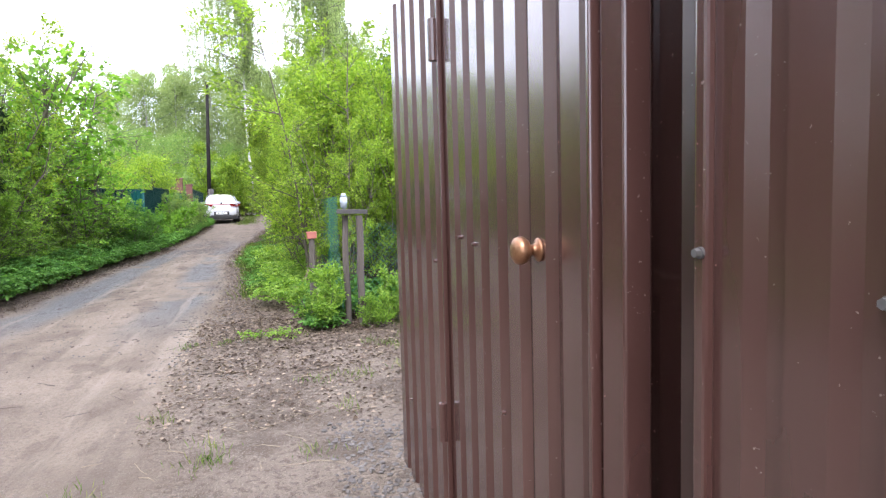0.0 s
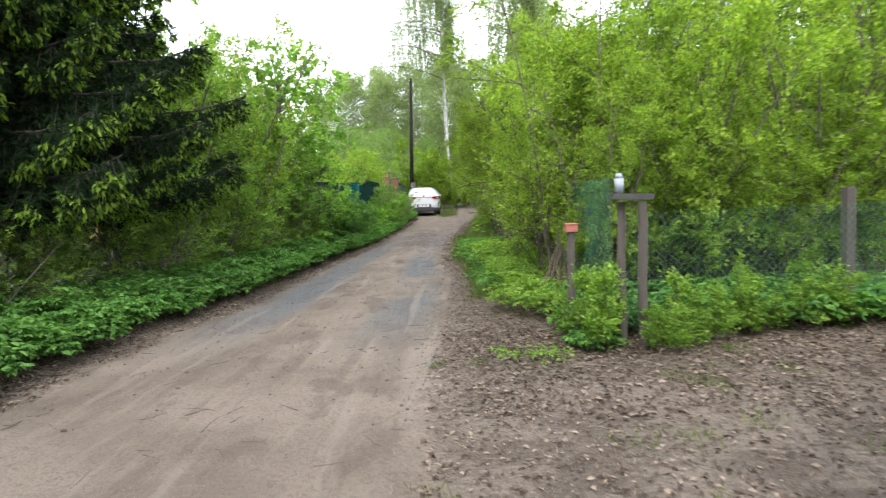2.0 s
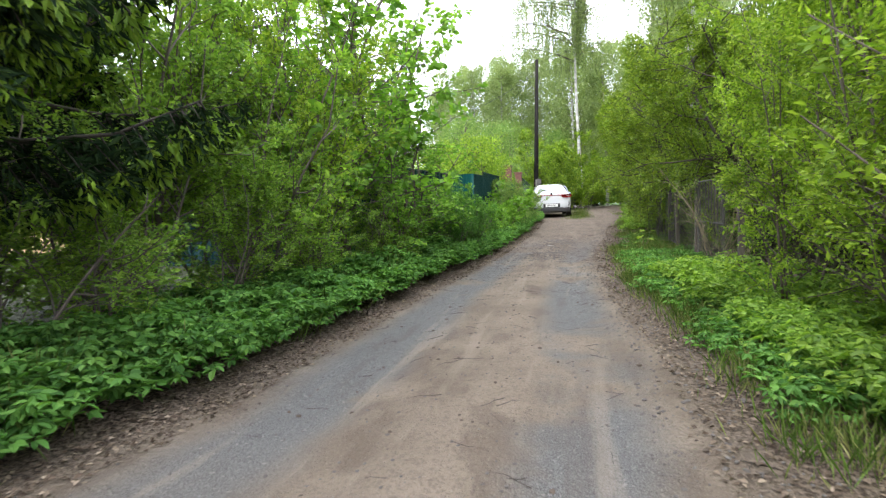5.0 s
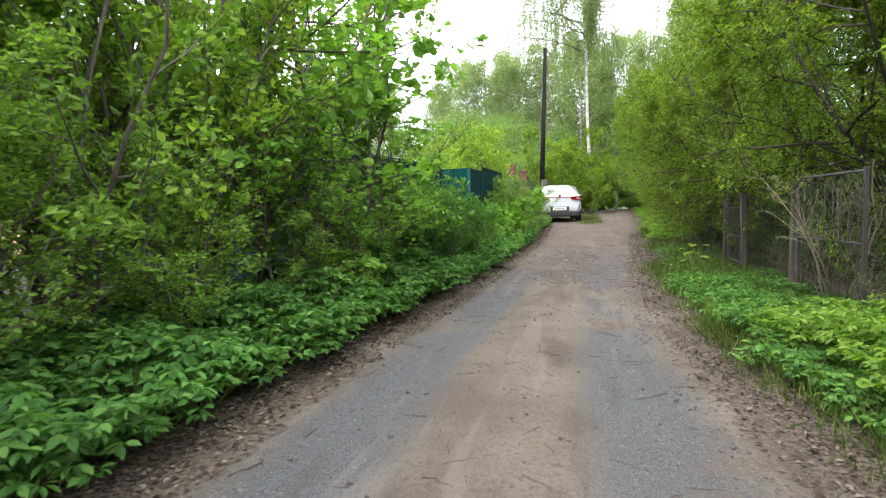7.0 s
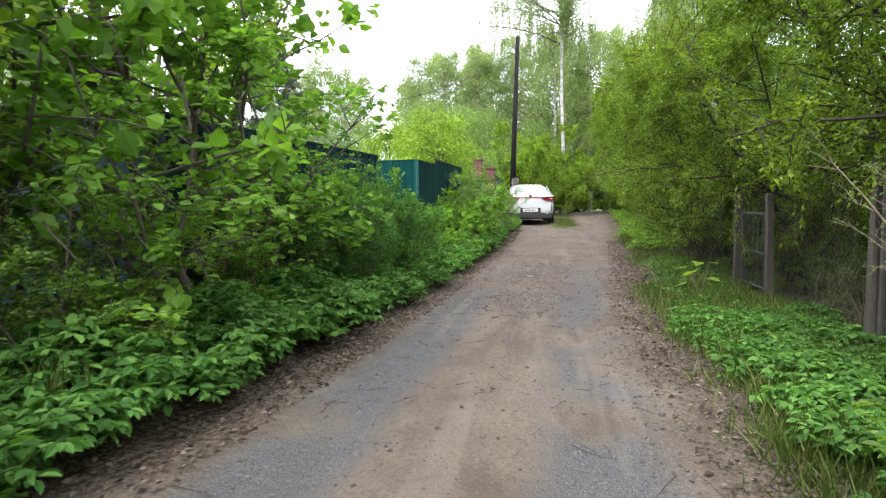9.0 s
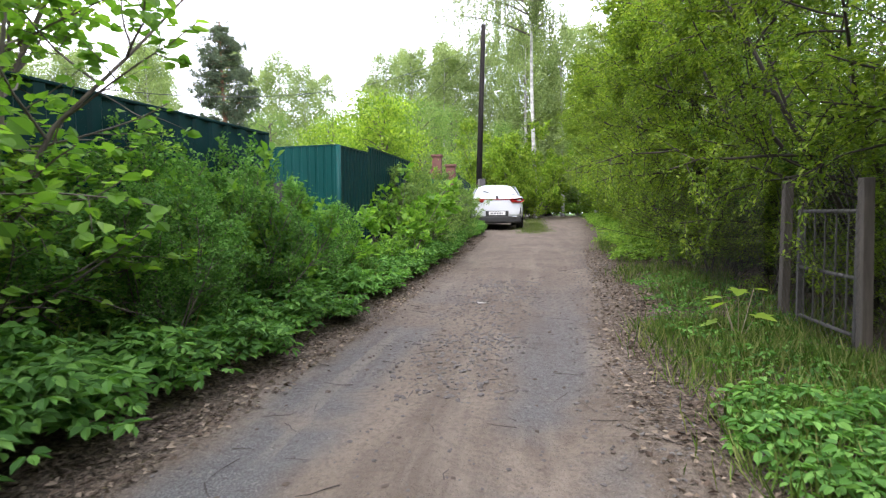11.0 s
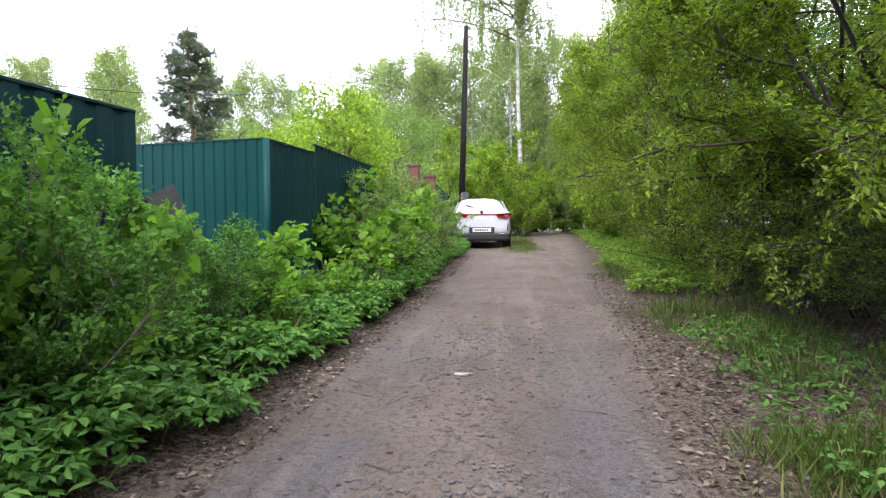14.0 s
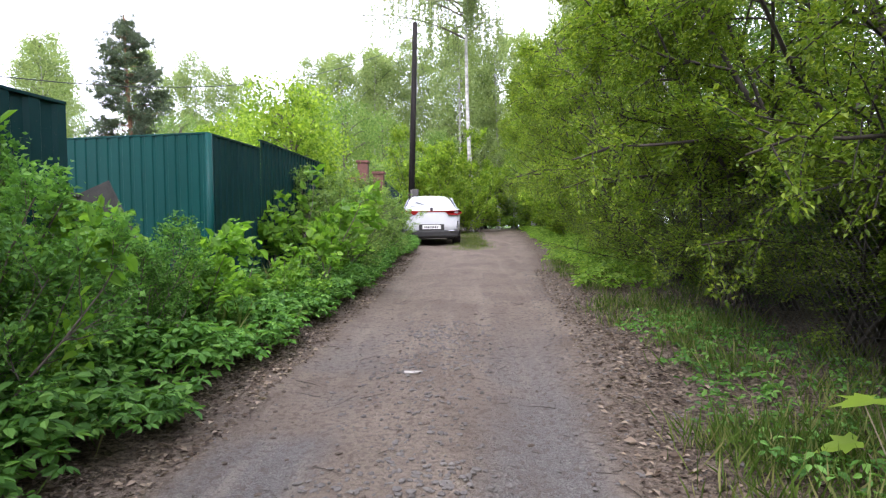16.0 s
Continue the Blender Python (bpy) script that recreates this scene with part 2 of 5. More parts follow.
def raw_mesh(name, verts, faces, m, smooth=False):
    """A mesh from arrays: verts (n, 3), faces (k, 3 or 4)."""
    me = surface(name, m)
    verts, faces = np.asarray(verts, np.float32), np.asarray(faces, np.int32)
    k, s = faces.shape
    me.vertices.add(len(verts))
    me.vertices.foreach_set("co", verts.ravel())
    me.loops.add(k * s)
    me.loops.foreach_set("vertex_index", faces.ravel())
    me.polygons.add(k)
    me.polygons.foreach_set("loop_start", np.arange(0, k * s, s, dtype=np.int32))
    me.polygons.foreach_set("use_smooth", np.full(k, smooth))
    me.update(calc_edges=True)
    return me


def place(name, me, parent=None, label="", m=None):
    ob = new(name, me)
    if parent:
        ob.parent = parent
    if m is not None:
        ob.matrix_basis = m
    if label:
        ob["label"] = label
    return ob


def part(name, bm, m, parent, label="", smooth=False):
    """Links a bmesh as one mesh object under a thing or a part."""
    me = surface(name, m)
    for f in bm.faces:
        f.smooth = smooth
    bm.to_mesh(me)
    bm.free()
    return place(name, me, parent, label)


def thing(name, label, category, m=None, group="", kind=""):
    ob = new(name)
    ob.empty_display_size = 0.1
    if m is not None:
        ob.matrix_basis = m
    return tagged(ob, label, category, group, kind)


def box(bm, sx, sy, sz, m=None, bevel=0.0):
    g = bmesh.ops.create_cube(bm, size=1, matrix=(m or Matrix()) @ Matrix.Diagonal((sx, sy, sz, 1)))
    if bevel:
        es = {e for v in g["verts"] for e in v.link_edges}
        bmesh.ops.bevel(bm, geom=list(es), offset=bevel, segments=2, affect="EDGES", profile=0.6)
    return bm


def rod(bm, a, b, r1, r2=None, sides=8):
    a, b = Vector(a), Vector(b)
    m = Matrix.Translation((a + b) / 2) @ (b - a).to_track_quat("Z", "Y").to_matrix().to_4x4()
    bmesh.ops.create_cone(bm, cap_ends=True, segments=sides, radius1=r1, radius2=r1 if r2 is None else r2, depth=(b - a).length, matrix=m)
    return bm


# ---- ground: one sheet to the horizon ----
def spread(lo, hi, step, far, growth=1.22):
    c = list(np.arange(lo, hi + 1e-6, step))
    d, up, down = step, hi, lo
    while up < far or down > -far:
        d *= growth
        up, down = up + d, down - d
        c = [down] + c + [up]
    return np.array(c)


def ground_material():
    m, n, l, p = material("dirt_lane_and_soil")
    tc = n.new("ShaderNodeTexCoord")
    sep = n.new("ShaderNodeSeparateXYZ")
    l.new(tc.outputs["Object"], sep.inputs[0])

    def curve(axis, xs, ys):
        """Piecewise-linear function of a coordinate, by a float curve."""
        lo, hi, a, b = xs[0], xs[-1], min(ys) - 0.1, max(ys) + 0.1
        mr = n.new("ShaderNodeMapRange")
        mr.inputs["From Min"].default_value, mr.inputs["From Max"].default_value = lo, hi
        l.new(axis, mr.inputs["Value"])
        fc = n.new("ShaderNodeFloatCurve")
        pts = fc.mapping.curves[0].points
        for k, (x, y) in enumerate(zip(xs, ys)):
            q = ((x - lo) / (hi - lo), (y - a) / (b - a))
            if k in (0, len(xs) - 1):
                pts[0 if k == 0 else len(pts) - 1].location = q
            else:
                pts.new(*q)
        for q in pts:
            q.handle_type = "VECTOR"
        fc.mapping.update()
        l.new(mr.outputs[0], fc.inputs["Value"])
        back = n.new("ShaderNodeMapRange")
        back.inputs["To Min"].default_value, back.inputs["To Max"].default_value = a, b
        l.new(fc.outputs[0], back.inputs["Value"])
        return back.outputs[0]

    def op(kind, a, b=None, c=None):
        q = n.new("ShaderNodeMath")
        q.operation = kind
        for k, v in enumerate((a, b, c)):
            if v is None:
                continue
            if isinstance(v, (int, float)):
                q.inputs[k].default_value = v
            else:
                l.new(v, q.inputs[k])
        return q.outputs[0]

    def mix(f, a, b):
        q = n.new("ShaderNodeMixRGB")
        for k, v in zip(("Fac", "Color1", "Color2"), (f, a, b)):
            if isinstance(v, tuple):
                q.inputs[k].default_value = (*v, 1)
            elif isinstance(v, float):
                q.inputs[k].default_value = v
            else:
                l.new(v, q.inputs[k])
        return q.outputs[0]

    def step(v, lo, hi):
        q = n.new("ShaderNodeMapRange")
        q.interpolation_type = "SMOOTHSTEP"
        q.inputs["From Min"].default_value, q.inputs["From Max"].default_value = lo, hi
        l.new(v, q.inputs["Value"])
        return q.outputs[0]

    def tex(scale, detail=6.0, stretch=None):
        return noisy(n, l, scale, detail, "Object", stretch).outputs["Fac"]

    X, Y = sep.outputs["X"], sep.outputs["Y"]
    le, re = curve(Y, LEFT_Y, LEFT_X), curve(Y, RIGHT_Y, RIGHT_X)
    wob = op("MULTIPLY_ADD", tex(1.3, 5), 0.7, -0.35)
    wob2 = op("MULTIPLY_ADD", tex(7, 5), 0.4, -0.2)
    xw = op("ADD", op("ADD", X, wob), wob2)
    inside = op("MULTIPLY", step(op("SUBTRACT", xw, le), -0.05, 0.30), op("SUBTRACT", 1.0, step(op("SUBTRACT", xw, re), -0.25, 0.12)))
    mid = op("MULTIPLY", op("ADD", le, re), 0.5)
    u = op("DIVIDE", op("SUBTRACT", op("ADD", X, op("MULTIPLY", wob, 0.4)), mid), op("MULTIPLY", op("SUBTRACT", re, le), 0.5))
    off = op("SUBTRACT", op("ABSOLUTE", u), 0.55)
    track = op("SUBTRACT", 1.0, step(op("ABSOLUTE", off), 0.10, 0.34))
    gravel = op("MULTIPLY", track, op("MULTIPLY", step(tex(0.7, 4), 0.36, 0.50), op("MULTIPLY", step(Y, 3.0, 6.0), op("SUBTRACT", 1.0, step(Y, 15.0, 18.5)))))
    fine, grit, broad = tex(45, 5), tex(160, 3), tex(1.1, 6)
    clods = tex(14, 8)
    sand = mix(step(broad, 0.35, 0.65), (0.148, 0.118, 0.090), (0.224, 0.182, 0.142))
    sand = mix(op("MULTIPLY", step(fine, 0.48, 0.62), 0.55), sand, (0.125, 0.098, 0.076))
    sand = mix(op("MULTIPLY", step(tex(3.2, 8, (1, 0.4, 1)), 0.53, 0.62), 0.55), sand, (0.105, 0.080, 0.060))
    sand = mix(op("MULTIPLY", step(clods, 0.62, 0.68), 0.4), sand, (0.085, 0.064, 0.048))
    sand = mix(op("MULTIPLY", step(grit, 0.60, 0.68), 0.5), sand, (0.32, 0.29, 0.255))
    stone = mix(step(grit, 0.40, 0.60), (0.074, 0.076, 0.077), (0.172, 0.173, 0.172))
    stone = mix(op("MULTIPLY", step(fine, 0.60, 0.68), 0.6), stone, (0.30, 0.285, 0.265))
    lane = mix(op("MULTIPLY", gravel, 0.95), sand, stone)
    streak = tex(4.5, 7, (1, 0.10, 1))
    lane = mix(op("MULTIPLY", step(streak, 0.54, 0.66), 0.33), lane, (0.085, 0.066, 0.052))
    lane = mix(op("MULTIPLY", step(tex(5.5, 6, (1, 0.08, 1)), 0.54, 0.68), 0.4), lane, (0.29, 0.245, 0.20))
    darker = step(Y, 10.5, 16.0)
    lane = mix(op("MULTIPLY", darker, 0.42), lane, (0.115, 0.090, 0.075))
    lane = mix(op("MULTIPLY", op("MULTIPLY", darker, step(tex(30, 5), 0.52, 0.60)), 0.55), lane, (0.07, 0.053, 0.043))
    litter = mix(step(fine, 0.42, 0.58), (0.045, 0.032, 0.023), (0.15, 0.115, 0.085))
    litter = mix(op("MULTIPLY", step(grit, 0.55, 0.65), 0.5), litter, (0.26, 0.215, 0.165))
    yard = mix(step(tex(2.2, 6), 0.42, 0.6), (0.172, 0.139, 0.110), (0.100, 0.078, 0.060))
    yard = mix(op("MULTIPLY", step(tex(24, 6), 0.52, 0.60), 0.6), yard, (0.075, 0.056, 0.042))
    yard = mix(op("MULTIPLY", step(grit, 0.58, 0.66), 0.6), yard, (0.36, 0.32, 0.27))
    is_yard = op("MULTIPLY", step(xw, -1.0, -0.2), op("SUBTRACT", 1.0, step(Y, 1.9, 3.6)))
    soil = mix(is_yard, litter, yard)
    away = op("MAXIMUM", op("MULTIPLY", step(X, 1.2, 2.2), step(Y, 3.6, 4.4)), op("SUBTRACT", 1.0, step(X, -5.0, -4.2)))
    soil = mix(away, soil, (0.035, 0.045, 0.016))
    far = step(Y, 52.0, 58.0)
    soil = mix(far, soil, (0.06, 0.11, 0.02))
    lane = mix(far, lane, (0.07, 0.12, 0.025))
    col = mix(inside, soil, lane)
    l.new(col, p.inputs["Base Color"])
    p.inputs["Roughness"].default_value = 0.93
    p.inputs["Specular IOR Level"].default_value = 0.25
    h = op("ADD", op("MULTIPLY", fine, 0.8), op("ADD", op("MULTIPLY", grit, 0.25), op("MULTIPLY", tex(11, 6), 1.0)))
    bump(n, l, h, 1.0, 0.045, p)
    return m


gx, gy = spread(-6.0, 4.0, 0.085, 900), np.concatenate([spread(-7.0, 42.0, 0.1, 900)])
GX, GYY = np.meshgrid(gx, gy)
nx, ny = len(gx), len(gy)
idx = np.arange(nx * ny).reshape(ny, nx)
quads = np.stack([idx[:-1, :-1], idx[:-1, 1:], idx[1:, 1:], idx[1:, :-1]], -1).reshape(-1, 4)
ground = place("ground", raw_mesh("ground", np.stack([GX, GYY, ground_z(GX, GYY)], -1).reshape(-1, 3), quads, ground_material(), True))
tagged(ground, "sandy dirt lane with gravel wheel tracks and leaf litter edges", "ground", kind="structure")

# ---- plants ----
def unit(v):
    return v / np.maximum(np.linalg.norm(v, axis=-1, keepdims=True), 1e-9)


def leaves(name, base, axis, normal, length, width, m, rounded=True):
    """Folded leaves, one island each: base points, growth axes, face normals, lengths and widths."""
    a = unit(axis)
    s = unit(np.cross(a, normal))
    nn = np.cross(s, a)
    L, W = np.broadcast_to(length, len(base))[:, None], np.broadcast_to(width, len(base))[:, None]
    if rounded:
        rows = [base, base + a * L * 0.28 - s * W * 0.42 + nn * W * 0.16, base + a * L * 0.66 - s * W * 0.40 + nn * W * 0.12,
                base + a * L - nn * L * 0.10, base + a * L * 0.66 + s * W * 0.40 + nn * W * 0.12, base + a * L * 0.28 + s * W * 0.42 + nn * W * 0.16]
        pattern = np.array([[0, 5, 4, 3], [0, 3, 2, 1]])
    else:
        rows = [base, base + a * L * 0.5 - s * W * 0.5 + nn * W * 0.18, base + a * L - nn * L * 0.08, base + a * L * 0.5 + s * W * 0.5 + nn * W * 0.18]
        pattern = np.array([[0, 3, 2], [0, 2, 1]])
    k = len(rows)
    verts = np.stack(rows, 1).reshape(-1, 3)
    faces = (pattern[None] + (np.arange(len(base)) * k)[:, None, None]).reshape(-1, pattern.shape[1])
    return raw_mesh(name, verts, faces, m)


def tubes(name, lines, m, sides=5):
    """Tapered tubes: a list of (points, first radius, last radius)."""
    vs, fs, at = [], [], 0
    ang = np.linspace(0, 2 * math.pi, sides, endpoint=False)
    for pts, r1, r2 in lines:
        pts = np.asarray(pts)
        n = len(pts)
        d = unit(np.gradient(pts, axis=0))
        ref = np.where(np.abs(d[:, 2:3]) > 0.9, np.array([[1.0, 0, 0]]), np.array([[0, 0, 1.0]]))
        s = unit(np.cross(d, ref))
        t = np.cross(d, s)
        r = np.linspace(r1, r2, n)[:, None, None]
        ring = pts[:, None] + r * (np.cos(ang)[None, :, None] * s[:, None] + np.sin(ang)[None, :, None] * t[:, None])
        vs.append(ring.reshape(-1, 3))
        i = np.arange(n - 1)[:, None] * sides + np.arange(sides)[None]
        j = np.arange(n - 1)[:, None] * sides + (np.arange(sides)[None] + 1) % sides
        fs.append((np.stack([i, j, j + sides, i + sides], -1) + at).reshape(-1, 4))
        at += n * sides
    return raw_mesh(name, np.concatenate(vs), np.concatenate(fs), m, True)


def grow(seed, stems, height, lean, counts, ratios, angle, lift, wiggle, r0, bare=0.25, base_spread=0.1, heading=None, droop=0.0):
    """Stems that fork level by level. Returns all branches and the last level's twigs."""
    rng = np.random.default_rng(seed)
    lines, twigs = [], []

    def branch(p, d, length, r, level):
        n = 6 if level < 2 else 4
        pts, q, e = [p], p, d
        for _ in range(n - 1):
            pull = lift[level] if not droop or level < len(counts) else -droop
            e = unit(e + rng.normal(0, wiggle, 3) + np.array([0, 0, pull]))
            q = q + e * length / (n - 1)
            pts.append(q)
        pts = np.array(pts)
        lines.append((pts, r, r * (0.4 if level else 0.3)))
        if level == len(counts):
            twigs.append(pts)
            return
        for c in range(counts[level]):
            t = rng.uniform(bare if level == 0 else 0.15, 1.0)
            k = min(int(t * (n - 1)), n - 2)
            f = t * (n - 1) - k
            s = pts[k] * (1 - f) + pts[k + 1] * f
            dd = unit(pts[k + 1] - pts[k])
            side = unit(np.cross(dd, rng.normal(0, 1, 3)))
            a = radians(rng.uniform(angle - 16, angle + 16))
            branch(s, unit(dd * math.cos(a) + side * math.sin(a)), length * ratios[level] * rng.uniform(0.7, 1.15) * (1.15 - 0.55 * t), r * (0.62 - 0.3 * t), level + 1)
        if level:
            twigs.append(pts[n // 2:])

    for s in range(stems):
        a = rng.uniform(0, 2 * math.pi) if heading is None else heading + rng.uniform(-0.5, 0.5)
        le = radians(rng.uniform(0.35, 1.0) * lean)
        d = np.array([math.cos(a) * math.sin(le), math.sin(a) * math.sin(le), math.cos(le)])
        off = rng.normal(0, base_spread, 2)
        branch(np.array([off[0], off[1], -0.08]), d, height * rng.uniform(0.75, 1.05), r0 * rng.uniform(0.7, 1.1), 0)
    return lines, twigs


def foliage(seed, twigs, per, size, aspect=0.6, flat=0.5, hang=0.0, jitter=0.03):
    """Leaves set along twigs: base, axis, normal, length, width."""
    rng = np.random.default_rng(seed)
    k = np.array([len(t) for t in twigs])
    at = rng.integers(0, len(twigs), per * len(twigs))
    f = rng.uniform(0.0, 1.0, len(at)) ** 0.8 * (k[at] - 1) * 0.999
    i = f.astype(int)
    f = (f - i)[:, None]
    pad = max(k)
    grid = np.stack([np.concatenate([t, np.repeat(t[-1:], pad - len(t), 0)]) for t in twigs])
    a, b = grid[at, i], grid[at, i + 1]
    base = a * (1 - f) + b * f + rng.normal(0, jitter, (len(at), 3))
    along = unit(b - a)
    axis = unit(along * 0.55 + rng.normal(0, 0.75, (len(at), 3)) * np.array([1, 1, 0.5]) - np.array([0, 0, hang]))
    normal = unit(rng.normal(0, 1 - flat, (len(at), 3)) + np.array([0, 0, flat]))
    length = size * rng.uniform(0.55, 1.15, len(at))
    return base, axis, normal, length, length * aspect


def bush(name, label, category, seed, m, leaf, per, size, bark=None, aspect=0.6, flat=0.5, hang=0.0, rounded=True, group="", sides=3, twig_bark=None, **form):
    """A shrub or tree: each stem, the branches on them, and the crown of leaves."""
    ob = thing(name, label, category, group=group)
    lines, twigs = grow(seed, **form)
    main = [q for q in lines if q[1] >= form["r0"] * 0.699]
    for q in main:
        nm = "trunk" if form["stems"] == 1 else "stem"
        place(nm, tubes(nm, [q], bark or BARK, 8 if form["stems"] == 1 else 6), ob)
    place("branchwork", tubes("branchwork", [q for q in lines if q[1] < form["r0"] * 0.699], twig_bark or bark or BARK, sides), ob)
    place("crown", leaves("crown", *foliage(seed + 1, twigs, per, size, aspect, flat, hang), leaf, rounded), ob)
    ob.matrix_basis = m
    return ob


def stand(x, y, turn=0.0, size=1.0, tall=None, sink=0.0):
    """A pose on the ground."""
    return pose(x, y, float(ground_z(x, y)) - sink, 0, 0, turn) @ Matrix.Diagonal((size, size, tall or size, 1))


def crown_tree(name, label, seed, m, leaf, height, radius, low, clumps, count, size, bark=None, group="", aspect=0.6, hang=0.2, taper=0.6):
    """A tree seen from afar: trunk, limbs to each clump, and a crown of clumps of leaves with gaps."""
    r = np.random.default_rng(seed)
    ob = thing(name, label, "tree", group=group)
    f = np.sort(r.uniform(0, 1, clumps)) * 0.6 + np.linspace(0, 0.4, clumps)
    a = r.uniform(0, 2 * math.pi, clumps)
    reach = radius * np.where(f < 0.35, 0.55 + f * 1.3, 1.0 - taper * (f - 0.35) / 0.65) * r.uniform(0.35, 1.05, clumps) ** 0.6
    reach *= 1 + 0.25 * np.sin(2 * a + 6 * f + seed)
    c = np.stack([reach * np.cos(a), reach * np.sin(a), low + (height - low) * f], 1)
    trunk = np.stack([0.12 * np.sin(np.linspace(0, 3, 8) + seed), 0.1 * np.cos(np.linspace(0, 2, 8) + seed), np.linspace(-0.1, height * 0.93, 8)], 1)
    place("trunk", tubes("trunk", [(trunk, height * 0.012, 0.02)], bark or BARK_BIRCH, 7), ob)
    lines = []
    for q in c[::2]:
        z = max(low * 0.5, q[2] - 0.55 * math.hypot(q[0], q[1]))
        s = np.linspace(0, 1, 4)[:, None]
        lines.append((np.array([0, 0, z]) * (1 - s) + q * s + np.array([0, 0, 0.12]) * np.sin(s * math.pi), 0.02, 0.006))
    place("branchwork", tubes("branchwork", lines, BARK, 3), ob)
    k = r.integers(0, clumps, count)
    sd = radius * 0.16
    base = c[k] + r.normal(0, sd, (count, 3)) * np.array([1, 1, 0.9]) * (1.2 - 0.55 * f[k])[:, None]
    L = size * r.uniform(0.6, 1.2, count)
    place("crown", leaves("crown", base, r.normal(0, 1, (count, 3)) - np.array([0, 0, hang]), r.normal(0, 0.7, (count, 3)) + np.array([0, 0, 0.6]), L, L * aspect, leaf, False), ob)
    ob.matrix_basis = m
    return ob


FORM_TALL = dict(stems=7, height=3.0, lean=24, counts=(10, 5), ratios=(0.36, 0.45), angle=50, lift=(0.06, 0.08, 0.02), wiggle=0.13, r0=0.020, bare=0.10)
FORM_ROUND = dict(stems=16, height=1.45, lean=52, counts=(8, 4), ratios=(0.34, 0.45), angle=42, lift=(0.10, 0.12, 0.05), wiggle=0.12, r0=0.010, bare=0.1)
FORM_BROAD = dict(stems=4, height=4.1, lean=22, counts=(12, 5), ratios=(0.34, 0.42), angle=58, lift=(0.05, 0.04, 0.0), wiggle=0.11, r0=0.030, bare=0.10)
FORM_ROWAN = dict(stems=5, height=3.3, lean=17, counts=(13, 6), ratios=(0.36, 0.45), angle=52, lift=(0.08, 0.07, 0.02), wiggle=0.10, r0=0.022, bare=0.08)
FORM_ARCH = dict(stems=3, height=4.4, lean=40, counts=(14, 8), ratios=(0.42, 0.42), angle=62, lift=(0.05, -0.05, -0.05), wiggle=0.11, r0=0.036, bare=0.12)

# shrubs on the bank beside the lane, and behind it
BANK = "shrubs along the lane bank"
tall_a = bush("shrub", "tall dense leafy green shrub with thin grey stems", "shrub", 11, stand(-4.7, 7.3, 20), LEAF_GREEN, 24, 0.060, rounded=False, group=BANK, **FORM_TALL)
tall_b = bush("shrub", "tall dense leafy green shrub with thin grey stems", "shrub", 12, stand(-4.6, 8.9, 70, 1.1), LEAF_GREEN, 22, 0.058, rounded=False, group=BANK, **FORM_TALL)
tall_c = bush("shrub", "bright young shrub with fresh yellow-green leaves", "shrub", 13, stand(-5.0, 10.4, 0, 1.2), LEAF_FRESH, 22, 0.056, rounded=False, group=BANK, **FORM_TALL)
for x, y, turn, size, tall, src in ((-4.45, 5.9, 130, 0.72, 0.62, tall_b), (-6.0, 14.0, 40, 1.25, 1.5, tall_c), (-7.2, 12.9, 170, 1.2, 1.4, tall_b), (-5.4, 8.2, 200, 1.2, 1.2, tall_a), (-5.6, 9.9, 300, 1.1, 1.05, tall_b), (-4.45, 9.9, 250, 1.0, 1.15, tall_c),
                                    (-6.4, 6.6, 40, 1.2, 1.1, tall_c), (-6.5, 9.0, 10, 1.2, 0.9, tall_c),
                                    (-4.2, 7.9, 330, 0.66, 0.55, tall_a), (-7.6, 4.4, 75, 1.2, 1.0, tall_b), (-4.3, 6.7, 210, 0.62, 0.5, tall_b), (-8.6, 5.6, 20, 1.4, 1.1, tall_a),
                                    (-4.7, 4.7, 60, 0.6, 0.42, tall_a), (-4.6, 3.6, 160, 0.6, 0.40, tall_b), (-5.4, 4.2, 260, 0.7, 0.45, tall_a), (-5.1, 5.5, 20, 0.7, 0.5, tall_b), (-5.0, 2.4, 120, 0.8, 0.55, tall_a), (-6.3, 3.0, 310, 1.0, 0.7, tall_b)):
    copy_thing(src, stand(x, y, turn, size, tall))
broad = bush("hazel_shrub", "large hazel shrub with broad round leaves by the lane", "shrub", 21, stand(-3.75, 11.9, 0, 1.22, 1.08), LEAF_BROAD, 9, 0.105, aspect=0.85, flat=0.55, hang=0.3, group="hazel shrubs by the lane", **FORM_BROAD)
for x, y, turn, size, tall in ((-4.85, 10.7, 140, 1.0, 1.1), (-4.1, 10.7, 40, 0.6, 0.55), (-3.75, 12.5, 200, 0.62, 0.52), (-3.65, 11.2, 80, 0.5, 0.4)):
    copy_thing(broad, stand(x, y, turn, size, tall))
for x, y, turn, size, tall, src in ((-3.75, 10.6, 20, 0.5, 0.36, tall_b), (-3.6, 12.0, 100, 0.5, 0.34, tall_a), (-3.75, 13.2, 190, 0.5, 0.36, tall_b), (-4.0, 9.2, 260, 0.55, 0.4, tall_b), (-4.1, 13.9, 30, 0.6, 0.46, tall_a)):
    copy_thing(src, stand(x, y, turn, size, tall))

